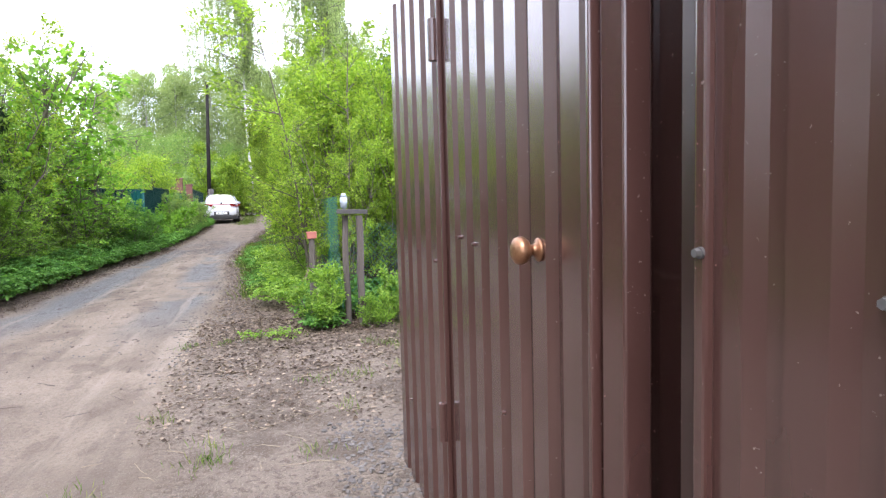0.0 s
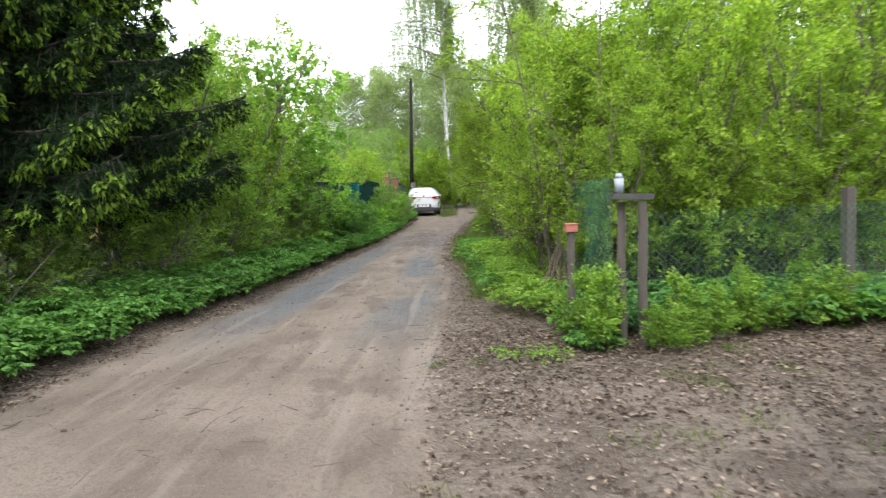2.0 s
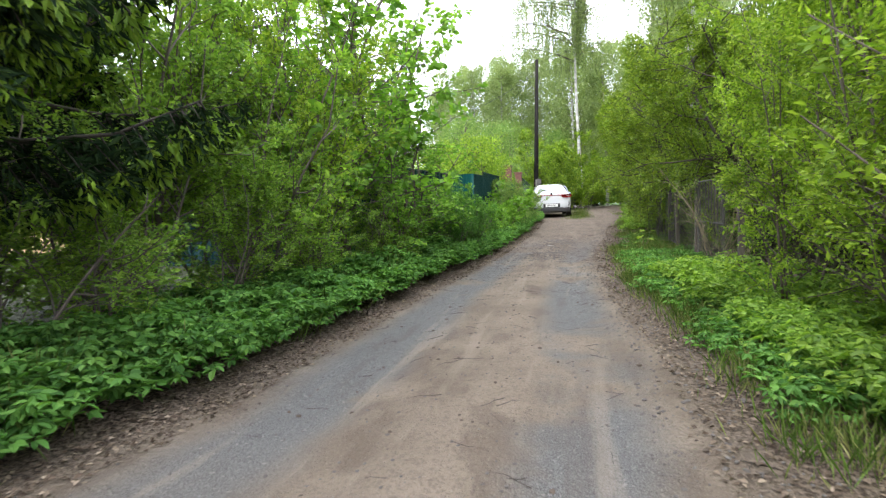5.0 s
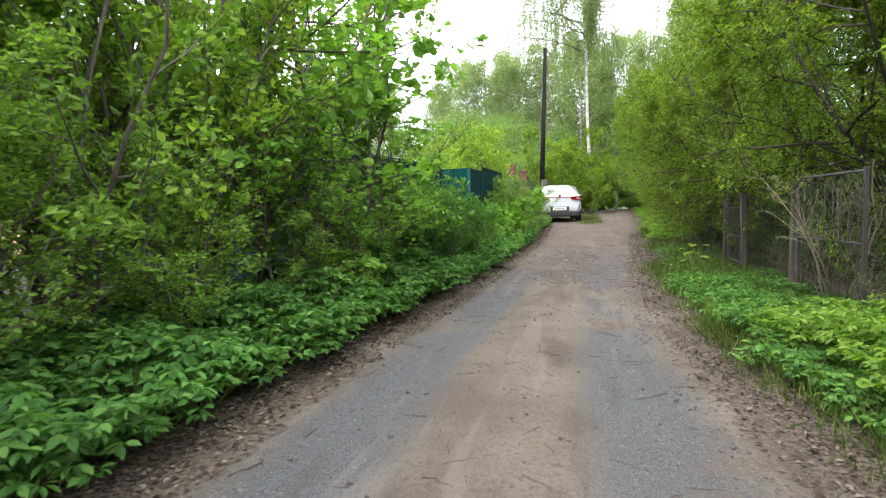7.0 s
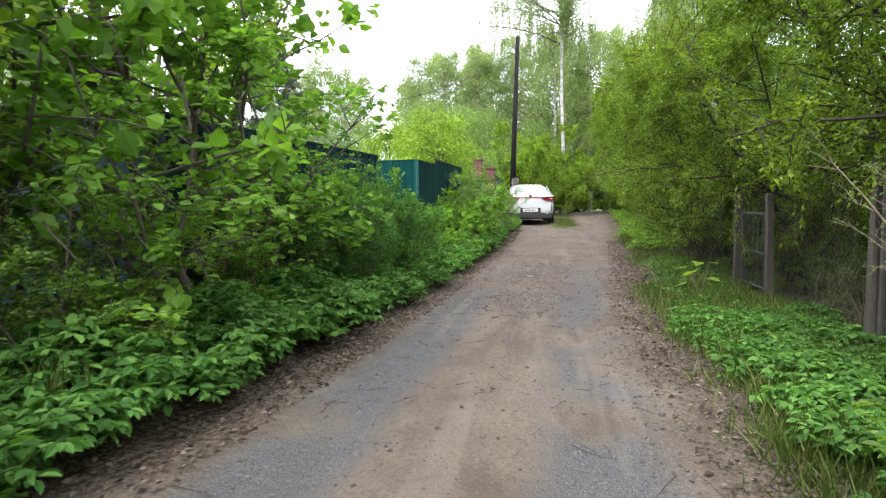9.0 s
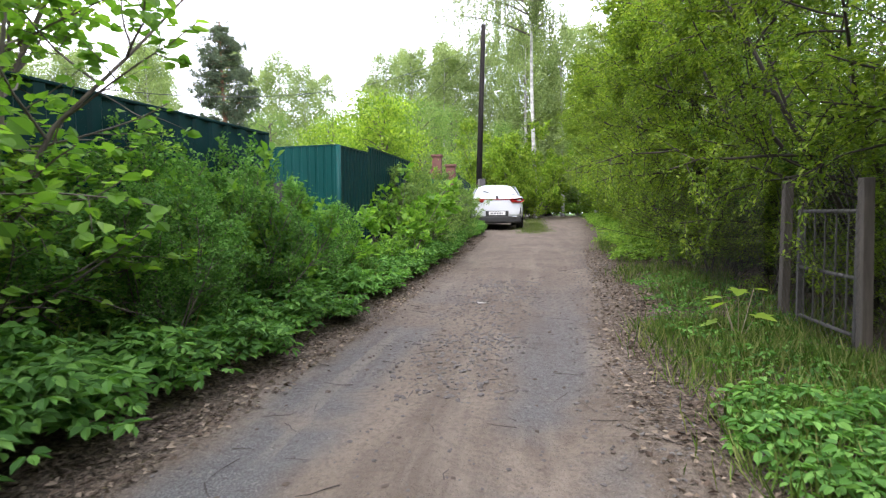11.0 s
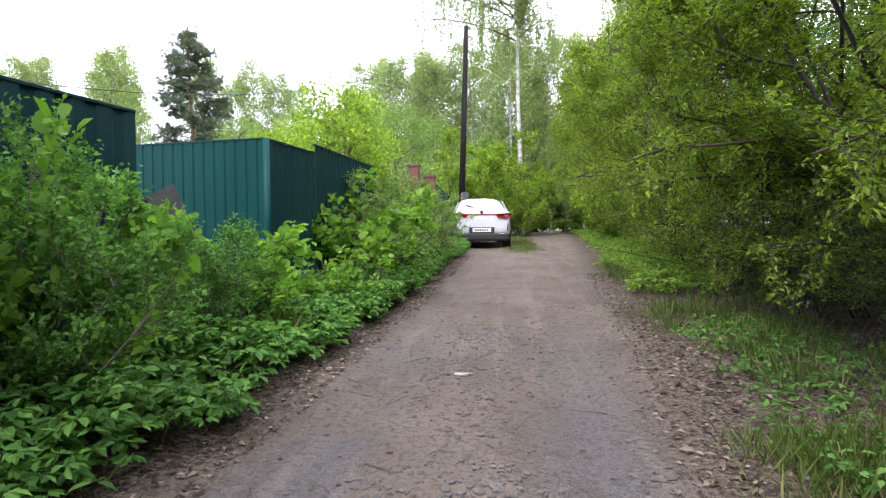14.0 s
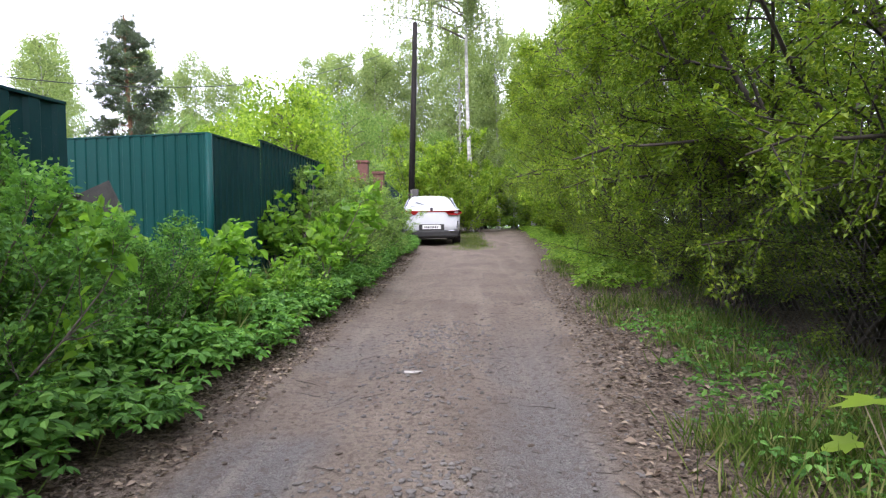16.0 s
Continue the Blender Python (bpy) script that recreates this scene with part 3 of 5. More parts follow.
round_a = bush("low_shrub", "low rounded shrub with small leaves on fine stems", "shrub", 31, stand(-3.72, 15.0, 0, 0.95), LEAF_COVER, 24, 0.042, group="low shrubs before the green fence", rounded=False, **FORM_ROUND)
round_b = bush("low_shrub", "low rounded shrub with dull green small leaves", "shrub", 32, stand(-3.1, 20.4, 0, 1.0, 1.0), LEAF_GREY, 24, 0.044, group="low shrubs before the green fence", rounded=False, **FORM_ROUND)
for x, y, turn, size, tall, src in ((-3.3, 14.6, 30, 0.8, 0.85, round_a), (-3.25, 15.7, 250, 0.65, 0.6, round_a), (-3.35, 13.6, 170, 0.7, 0.7, round_a), (-3.95, 14.1, 60, 1.0, 1.0, round_a), (-3.5, 16.1, 110, 0.5, 0.42, round_a), (-3.15, 22.0, 80, 1.0, 0.95, round_b), (-3.5, 21.2, 200, 1.0, 1.0, round_b),
                                    (-3.0, 23.6, 10, 0.9, 0.82, round_b), (-3.1, 25.2, 130, 0.85, 0.66, round_b), (-3.7, 23.6, 250, 0.95, 0.72, round_b), (-3.85, 13.1, 150, 0.9, 0.85, round_a)):
    copy_thing(src, stand(x, y, turn, size, tall))
sapling = bush("lilac_sapling", "young lilac sapling with bright heart-shaped leaves", "shrub", 41, stand(-3.32, 16.7, 0), LEAF_BROAD, 11, 0.08, aspect=0.75, flat=0.6, group="young saplings before the green fence",
               stems=7, height=0.85, lean=28, counts=(5, 2), ratios=(0.3, 0.5), angle=45, lift=(0.05, 0.1, 0.05), wiggle=0.08, r0=0.008, bare=0.2)
for x, y, turn, size in ((-3.0, 17.6, 70, 0.7),  (-3.4, 18.9, 200, 1.6), (-3.2, 19.6, 20, 1.2)):
    copy_thing(sapling, stand(x, y, turn, size))
for x, y, turn, size, tall in ((-3.62, 14.5, 140, 0.95, 1.45), (-3.30, 14.75, 40, 0.75, 1.15), (-3.85, 15.2, 250, 0.9, 1.35)):
    copy_thing(sapling, stand(x, y, turn, size, tall))
YOUNG = "young trees behind the fence"
fresh_tree = crown_tree("young_tree", "young tree with dense fresh yellow-green foliage behind the fence", 45, stand(-4.05, 21.9, 0, 0.86), LEAF_FRESH, 3.3, 1.35, 0.5, 80, 9000, 0.085, BARK, YOUNG)
for x, y, turn, size in ((-4.7, 22.9, 70, 0.95), (-6.2, 25.0, 100, 1.05)):
    copy_thing(fresh_tree, stand(x, y, turn, size))
grey_tree = crown_tree("willow_tree", "pale grey-green willow tree behind the green fence", 46, stand(-4.9, 31.0), LEAF_GREY, 4.2, 1.6, 0.6, 80, 9000, 0.11, BARK, "willows behind the fence", 0.35)
copy_thing(grey_tree, stand(-6.6, 33.0, 90, 1.15))
bush("yellow_shrub", "bright yellow-green shrub behind the parked car", "shrub", 47, stand(-1.5, 37.0, 0, 1.6, 1.9), LEAF_FRESH, 26, 0.06, rounded=False, **FORM_ROUND)
copy_thing(bpy.data.objects["yellow_shrub"], stand(-2.9, 38.2, 90, 1.7, 1.6))
for x, y, turn, size, tall in ((-0.7, 41.5, 190, 1.4, 1.4), (3.3, 43.6, 110, 2.0, 1.7), (4.5, 42.4, 230, 2.0, 1.7), (5.6, 41.0, 300, 2.0, 1.7), (1.0, 58.5, 10, 2.2, 1.3), (3.6, 58.5, 80, 2.2, 1.3), (6.0, 57.0, 200, 2.2, 1.4), (-1.2, 58.0, 140, 2.2, 1.3), (3.4, 39.0, 150, 1.6, 1.3), (2.9, 34.6, 80, 1.4, 1.1), (2.6, 31.0, 200, 1.2, 1.0)):
    copy_thing(bpy.data.objects["yellow_shrub"], stand(x, y, turn, size, tall))

# the garden side
GARDEN = "trees and shrubs of the garden"
rowan = bush("rowan_tree", "slender rowan with bright yellow-green leaves by the fence", "tree", 51, stand(0.80, 5.7, 0, 1.0, 1.06), LEAF_FRESH, 30, 0.066, rounded=False, aspect=0.45, flat=0.55, hang=0.15, group=GARDEN, **FORM_ROWAN)
hedge = bush("garden_shrub", "leafy fresh green shrub behind the netting fence", "shrub", 52, stand(2.3, 6.0, 0, 1.05, 1.15), LEAF_FRESH, 34, 0.054, rounded=False, group=GARDEN, **FORM_TALL)
for x, y, turn, size, tall, src in ((1.55, 6.6, 100, 0.9, 0.9, rowan), (3.4, 5.7, 60, 1.05, 1.12, hedge), (4.4, 6.3, 140, 1.1, 1.2, hedge), (3.0, 7.4, 230, 1.15, 1.3, hedge), (0.85, 7.4, 200, 0.8, 0.85, rowan),
                                    (1.7, 8.6, 300, 0.95, 1.0, rowan), (5.6, 6.2, 20, 1.15, 1.2, hedge), (4.0, 8.0, 90, 1.2, 1.35, hedge), (5.4, 8.0, 190, 1.25, 1.4, hedge), (6.8, 7.0, 250, 1.2, 1.25, hedge), (0.95, 9.2, 45, 0.75, 0.85, rowan), (0.55, 6.7, 250, 0.62, 0.72, rowan), (0.50, 8.3, 140, 0.55, 0.62, rowan), (0.85, 4.75, 320, 0.5, 0.62, rowan), (2.0, 5.3, 30, 0.8, 0.85, hedge), (1.3, 5.6, 200, 0.7, 0.8, hedge), (2.2, 10.3, 10, 1.0, 1.05, rowan), (1.5, 5.2, 80, 0.6, 0.6, hedge), (2.7, 5.0, 170, 0.6, 0.5, hedge), (3.7, 5.0, 280, 0.6, 0.5, hedge), (1.3, 7.8, 30, 0.6, 0.5, hedge)):
    copy_thing(src, stand(x, y, turn, size, tall))
arch = bush("maple_tree", "leaning maple with layered yellow-green foliage over the lane", "tree", 61, stand(2.1, 12.2, 0), LEAF_YELLOW, 84, 0.050, bark=BARK_DARK, aspect=0.5, flat=0.72, hang=0.1, rounded=False, heading=math.pi, group="maples over the lane", **FORM_ARCH)
for x, y, turn, size, tall in ((2.2, 14.3, 25, 1.0, 1.0), (2.0, 16.6, -20, 1.0, 1.0), (2.2, 18.6, 15, 1.05, 1.05), (2.0, 20.8, -10, 1.0, 1.05), (2.4, 23.0, 10, 1.1, 1.15), (2.6, 25.6, 0, 1.15, 1.2), (2.9, 28.6, 20, 1.2, 1.25), (3.4, 32.0, -10, 1.3, 1.3), (4.0, 36.0, 0, 1.5, 1.4),
                               (1.7, 15.4, 5, 0.8, 0.85), (1.6, 17.7, -15, 0.8, 0.85), (2.8, 13.3, 40, 1.0, 1.0), (3.8, 13.2, 160, 1.2, 1.2), (4.0, 17.4, 170, 1.3, 1.3), (4.2, 21.5, 150, 1.3, 1.3), (3.4, 9.8, 10, 1.05, 1.1)):
    copy_thing(arch, stand(x, y, turn, size, tall))
# undergrowth: the shade under the maples is put into its leaf colour
under = bush("undergrowth_shrub", "green shrub under the leaning maples, shade put into its leaf colour", "shrub", 62, stand(1.35, 16.6, 0, 0.7, 0.62), LEAF_SHADED, 18, 0.056, bark=BARK_DARK, rounded=False, group="undergrowth behind the wire fence", **FORM_TALL)
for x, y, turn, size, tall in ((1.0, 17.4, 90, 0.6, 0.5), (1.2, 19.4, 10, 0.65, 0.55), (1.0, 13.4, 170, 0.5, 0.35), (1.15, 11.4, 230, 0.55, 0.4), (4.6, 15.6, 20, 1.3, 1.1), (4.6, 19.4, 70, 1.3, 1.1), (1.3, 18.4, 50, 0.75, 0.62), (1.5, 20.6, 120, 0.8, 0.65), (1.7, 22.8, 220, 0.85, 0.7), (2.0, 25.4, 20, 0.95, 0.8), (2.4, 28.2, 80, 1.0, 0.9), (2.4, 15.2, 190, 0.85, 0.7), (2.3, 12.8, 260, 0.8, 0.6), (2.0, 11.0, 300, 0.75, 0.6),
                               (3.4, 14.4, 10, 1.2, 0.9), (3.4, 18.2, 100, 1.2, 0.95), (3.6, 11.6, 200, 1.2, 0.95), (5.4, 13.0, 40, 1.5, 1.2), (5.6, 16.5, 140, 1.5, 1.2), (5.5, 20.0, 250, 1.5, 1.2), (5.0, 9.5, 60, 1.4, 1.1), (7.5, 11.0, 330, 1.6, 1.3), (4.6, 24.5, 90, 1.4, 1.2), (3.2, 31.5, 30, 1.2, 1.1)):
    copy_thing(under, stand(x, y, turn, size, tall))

drape = bush("rowan_shrub", "low spreading rowan shrub with layered leaves at the verge", "shrub", 64, stand(0.95, 17.6, 0, 0.9, 0.62), LEAF_YELLOW, 30, 0.056, bark=BARK_DARK, rounded=False, aspect=0.45, flat=0.75, hang=0.15, group="rowan shrubs along the verge", **FORM_ROWAN)
for x, y, turn, size, tall in ((1.05, 19.2, 70, 0.9, 0.7), (1.25, 21.4, 160, 1.0, 0.8), (1.0, 16.2, 240, 0.85, 0.60), (1.25, 15.3, 30, 0.75, 0.62), (1.6, 16.9, 100, 1.0, 0.8), (1.5, 18.2, 10, 1.0, 0.8), (1.5, 23.8, 300, 1.0, 0.85), (1.9, 26.6, 20, 1.1, 0.95), (2.4, 30.0, 110, 1.2, 1.0), (1.15, 14.6, 200, 0.55, 0.55)):
    copy_thing(drape, stand(x, y, turn, size, tall))

# dense trees added behind the maples to block sky light; leaves coloured shade-dark
back = crown_tree("garden_tree", "dense garden tree behind the maples, leaves coloured dark for shade", 63, stand(6.2, 13.0), LEAF_SHADED, 7.0, 2.3, 0.7, 150, 13000, 0.10, BARK_DARK, "garden trees behind the maples")
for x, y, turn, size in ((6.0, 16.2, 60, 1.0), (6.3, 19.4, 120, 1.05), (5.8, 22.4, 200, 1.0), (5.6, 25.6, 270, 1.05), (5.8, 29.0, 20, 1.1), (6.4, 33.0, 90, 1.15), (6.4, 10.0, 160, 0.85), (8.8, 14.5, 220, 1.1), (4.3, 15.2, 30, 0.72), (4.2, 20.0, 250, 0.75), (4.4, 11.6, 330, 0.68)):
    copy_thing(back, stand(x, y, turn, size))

# unseen trees added across the lane's start, to darken the gate's reflections
for x, y, turn, size in ((-7.6, -8.0, 15, 1.0), (-7.2, -4.6, 80, 1.1), (-7.8, -1.4, 200, 1.05), (-8.4, 1.6, 310, 1.0), (-6.8, -11.0, 130, 1.1)):
    copy_thing(back, stand(x, y, turn, size))
for x, y, turn, size in ((-5.6, -7.0, 40, 1.0), (-5.4, -4.9, 120, 0.95), (-5.5, -2.9, 230, 1.0), (-5.5, -0.9, 300, 0.95), (-5.7, 1.0, 10, 1.0)):
    copy_thing(tall_b, stand(x, y, turn, size, size * 0.9))

# tall trees beyond
def weeping_birch(seed, m, height, low, reach, limbs, strands, lean=0.0):
    """A birch with long thin strands hanging from its limbs; lean pulls the crown to -x."""
    r = np.random.default_rng(seed)
    ob = thing("birch_tree", "tall weeping birch with hanging strands of small leaves", "tree", group="birches beyond the lane")
    z = np.linspace(-0.2, height, 12)
    trunk = np.stack([0.10 * np.sin(z * 0.35 + seed), 0.08 * np.cos(z * 0.3), z], 1)
    place("trunk", tubes("trunk", [(trunk, 0.105, 0.025)], BARK_BIRCH, 9), ob)
    boughs, hanging, B, A, L = [], [], [], [], []
    for k in range(limbs):
        h = low + 1.0 + (height - low - 1.0) * (k + r.uniform(0, 1)) / limbs
        a = r.uniform(0, 2 * math.pi)
        out = reach * r.uniform(0.55, 1.0) * (1.15 - 0.75 * (h - low) / (height - low))
        u = np.linspace(0, 1, 6)
        pts = np.stack([math.cos(a) * out * u - lean * u, math.sin(a) * out * u, h + out * (0.75 * u - 0.55 * u ** 2)], 1) + r.normal(0, 0.05, (6, 3)) * u[:, None]
        boughs.append((pts, 0.045, 0.010))
        for q in range(strands):
            t = r.uniform(0.25, 1.0)
            p = np.array([np.interp(t, u, pts[:, c]) for c in range(3)]) + r.normal(0, 0.12, 3)
            n = min(r.uniform(0.8, 3.4), p[2] - low + r.normal(0, 0.5))
            if n < 0.4:
                continue
            v = np.linspace(0, 1, 6)
            sway = r.normal(0, 0.10, 2)
            line = np.stack([p[0] + sway[0] * v ** 2 + 0.03 * np.sin(v * 7 + q), p[1] + sway[1] * v ** 2, p[2] + 0.15 * np.sin(v * 3.1) * (1 - v) - n * v], 1)
            hanging.append((line, 0.006, 0.003))
            cnt = int(n * 34)
            f = r.uniform(0, 1, cnt)
            B.append(np.stack([np.interp(f, v, line[:, c]) for c in range(3)], 1) + r.normal(0, 0.05, (cnt, 3)))
            A.append(r.normal(0, 0.6, (cnt, 3)) - np.array([0, 0, 0.8]))
            L.append(r.uniform(0.055, 0.11, cnt))
    place("branchwork", tubes("branchwork", boughs, BARK, 5), ob)
    place("twigwork", tubes("twigwork", hanging, BARK_DARK, 3), ob)
    L = np.concatenate(L)
    place("crown", leaves("crown", np.concatenate(B), np.concatenate(A), r.normal(0, 1, (len(L), 3)), L, L * 0.7, LEAF_WOOD_HAZED, False), ob)
    ob.matrix_basis = m
    return ob


weeping_birch(71, stand(-0.9, 38.5), 16.5, 7.4, 4.2, 46, 15, 1.6)
weeping_birch(74, stand(2.6, 24.0), 13.0, 6.2, 2.6, 36, 12, 0.4)
weeping_birch(75, stand(4.6, 36.0), 15.0, 5.5, 3.2, 36, 13)
WOODS = "woodland beyond the lane"
# crowns take the pale leaf colour that imitates haze
wood = crown_tree("birch_tree", "tall woodland birch with a crown paled for haze", 72, stand(-6.0, 52.0), LEAF_WOOD_HAZED, 11.5, 2.3, 1.6, 190, 15000, 0.15, group=WOODS, hang=0.6, taper=0.62)
wood_b = crown_tree("birch_tree", "tall woodland birch with a crown paled for haze", 73, stand(-10.0, 55.0), LEAF_WOOD_HAZED, 12.5, 2.2, 2.2, 190, 14000, 0.15, group=WOODS, hang=0.8, taper=0.6)
rng = np.random.default_rng(8)
for k in range(40):
    x = -52 + k * 1.75 + rng.uniform(-0.7, 0.7)
    y = 55 + rng.uniform(-5, 9)
    if -28.8 < x * 54 / y < -25.2:
        continue
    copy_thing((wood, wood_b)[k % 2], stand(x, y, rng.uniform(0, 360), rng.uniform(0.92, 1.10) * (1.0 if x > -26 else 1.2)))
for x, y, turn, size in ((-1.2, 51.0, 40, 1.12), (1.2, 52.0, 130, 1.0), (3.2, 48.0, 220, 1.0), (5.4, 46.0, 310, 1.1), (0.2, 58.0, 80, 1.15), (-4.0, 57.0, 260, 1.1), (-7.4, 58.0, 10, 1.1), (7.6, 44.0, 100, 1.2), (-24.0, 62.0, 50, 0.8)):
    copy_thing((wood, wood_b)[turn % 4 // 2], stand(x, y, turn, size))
for x, y, turn, size in ((-2.6, 43.0, 10, 1.2), (2.6, 42.0, 150, 1.3), (4.8, 40.0, 200, 1.5), (-5.4, 44.0, 250, 1.4), (-9.0, 43.0, 300, 1.4), (-12.5, 43.0, 30, 1.3), (-16.0, 43.0, 120, 1.4), (7.0, 45.0, 20, 1.7), (0.2, 56.0, 330, 1.5), (2.6, 57.0, 100, 1.6), (5.2, 55.0, 10, 1.6), (-2.4, 55.0, 200, 1.4), (-25.5, 42.0, 10, 1.4), (-31.0, 40.0, 200, 1.4)):
    copy_thing(grey_tree, stand(x, y, turn, size))
for x, y, turn, size, tall in ((3.8, 38.4, 200, 1.3, 0.9), (-0.9, 45.0, 280, 1.4, 0.9), (-4.2, 40.5, 50, 1.3, 0.9), (4.6, 35.2, 140, 1.3, 1.0)):
    copy_thing(under, stand(x, y, turn, size, tall))

# dry creepers over the old wire fence
vine = bush("dry_creeper", "tangle of dry creeper stems with a few leaves on the fence", "creeper", 65, stand(0.62, 11.5, 0, 0.5, 0.46), LEAF_GREY, 3, 0.045, bark=DRY_STEM, rounded=False, group="dry creepers on the wire fence", **FORM_TALL)
for x, y, turn, size, tall in ((0.66, 12.6, 80, 0.45, 0.42), (0.62, 10.6, 160, 0.5, 0.4), (0.75, 13.3, 240, 0.5, 0.42), (0.7, 6.2, 120, 0.45, 0.4), (0.62, 5.0, 200, 0.35, 0.33)):
    copy_thing(vine, stand(x, y, turn, size, tall))


def vine_bundle(seed, m, height, count):
    """A dead trunk hung with dry vines that fan out to the ground."""
    r = np.random.default_rng(seed)
    ob = thing("dead_trunk", "dead dark trunk hung with a fan of dry vines", "tree trunk", m)
    u = np.linspace(0, 1, 7)
    line = np.stack([0.05 * np.sin(u * 3), 0.04 * u, -0.1 + (height + 0.5) * u], 1)
    place("trunk", tubes("trunk", [(line, 0.045, 0.030)], BARK_DARK, 9), ob)
    for k in range(count):
        a, out = r.uniform(0, 2 * math.pi), r.uniform(0.10, 0.36)
        top = height * r.uniform(0.65, 1.0)
        w = (1 - u) ** 1.6
        q = np.stack([math.cos(a) * (0.06 + out * w) + r.normal(0, 0.012, 7), math.sin(a) * (0.06 + out * w) + r.normal(0, 0.012, 7), -0.03 + top * u], 1)
        place("vine", tubes("vine", [(q, r.uniform(0.004, 0.011), 0.004)], DRY_STEM if k % 3 else BARK, 5), ob)
    return ob


vine_bundle(66, stand(0.64, 5.55), 0.80, 34)


def conifer(name, label, seed, m, height, radius, first, layers, per_layer, dark, tip, bark, droop, needle, clump):
    """A conifer: trunk, boughs, needles and young tips."""
    r = np.random.default_rng(seed)
    ob = thing(name, label, "tree")
    lines, bases, axes, norms, tips_b, tips_a = [], [], [], [], [], []
    for k in range(layers):
        f = k / (layers - 1)
        z = first + (height - first) * f
        reach = radius * (1 - f) ** 0.75 + 0.25
        for j in range(per_layer):
            a = 2 * math.pi * (j + r.uniform(-0.4, 0.4)) / per_layer + k * 0.7
            L = reach * r.uniform(0.7, 1.05)
            n = 7
            s = np.linspace(0, 1, n)
            zz = z - droop * L * (s - 0.25 * s ** 3) + 0.12 * L * s ** 4
            pts = np.stack([np.cos(a) * L * s, np.sin(a) * L * s, zz], 1) + r.normal(0, 0.02, (n, 3))
            lines.append((pts, 0.03 * (1 - 0.6 * f) + 0.006, 0.006))
            side = np.array([-math.sin(a), math.cos(a), 0])
            for q in range(int(clump * L)):
                t = r.uniform(0.22, 1.0)
                p = np.array([np.interp(t, s, pts[:, c]) for c in range(3)])
                w = (1.05 - t) * 0.55 * L * 0.6 + 0.12
                sg = r.choice((-1, 1))
                d = unit(np.array([math.cos(a), math.sin(a), -droop * 0.6]) * 0.6 + side * sg * r.uniform(0.1, 0.8) + np.array([0, 0, -r.uniform(0.45, 1.3)]))
                twig = p + d[None] * np.linspace(0, w, 4)[:, None]
                lines.append((twig, 0.006, 0.003))
                cnt = int(14 + 56 * w)
                u = r.uniform(0, w, cnt)
                bases.append(p + d * u[:, None])
                axes.append(unit(d * 0.7 + r.normal(0, 0.6, (cnt, 3))))
                norms.append(r.normal(0, 0.6, (cnt, 3)) + np.array([0, 0, 0.7]))
                if t < 0.5:
                    continue
                tips_b.append(np.repeat(twig[-1:], 9, 0) - d * r.uniform(0, 0.10, (9, 1)) + r.normal(0, 0.015, (9, 3)))
                tips_a.append(unit(d + r.normal(0, 0.5, (9, 3)) + np.array([0, 0, -0.3])))
    trunk = np.stack([np.zeros(9), np.zeros(9), np.linspace(-0.2, height, 9)], 1)
    place("trunk", tubes("trunk", [(trunk, height * 0.016, 0.02)], bark, 9), ob)
    place("branchwork", tubes("branchwork", lines, bark, 4), ob)
    B, A, N = np.concatenate(bases), np.concatenate(axes), np.concatenate(norms)
    L = needle * r.uniform(0.7, 1.2, len(B))
    place("foliage", leaves("foliage", B, A, N, L, L * 0.22, dark, False), ob)
    if tip:
        B, A = np.concatenate(tips_b), np.concatenate(tips_a)
        L = needle * 0.8 * r.uniform(0.7, 1.2, len(B))
        place("spring_growth", leaves("spring_growth", B, A, r.normal(0, 0.5, (len(B), 3)) + np.array([0, 0, 0.7]), L, L * 0.4, tip, False), ob, "pale green young shoots")
    ob.matrix_basis = m
    return ob


conifer("spruce_tree", "big dark spruce with drooping boughs and pale green tips", 81, stand(-6.0, 5.3), 9.0, 3.1, 1.85, 19, 12, NEEDLE_DARK, NEEDLE_TIP, BARK_DARK, 0.30, 0.105, 30)


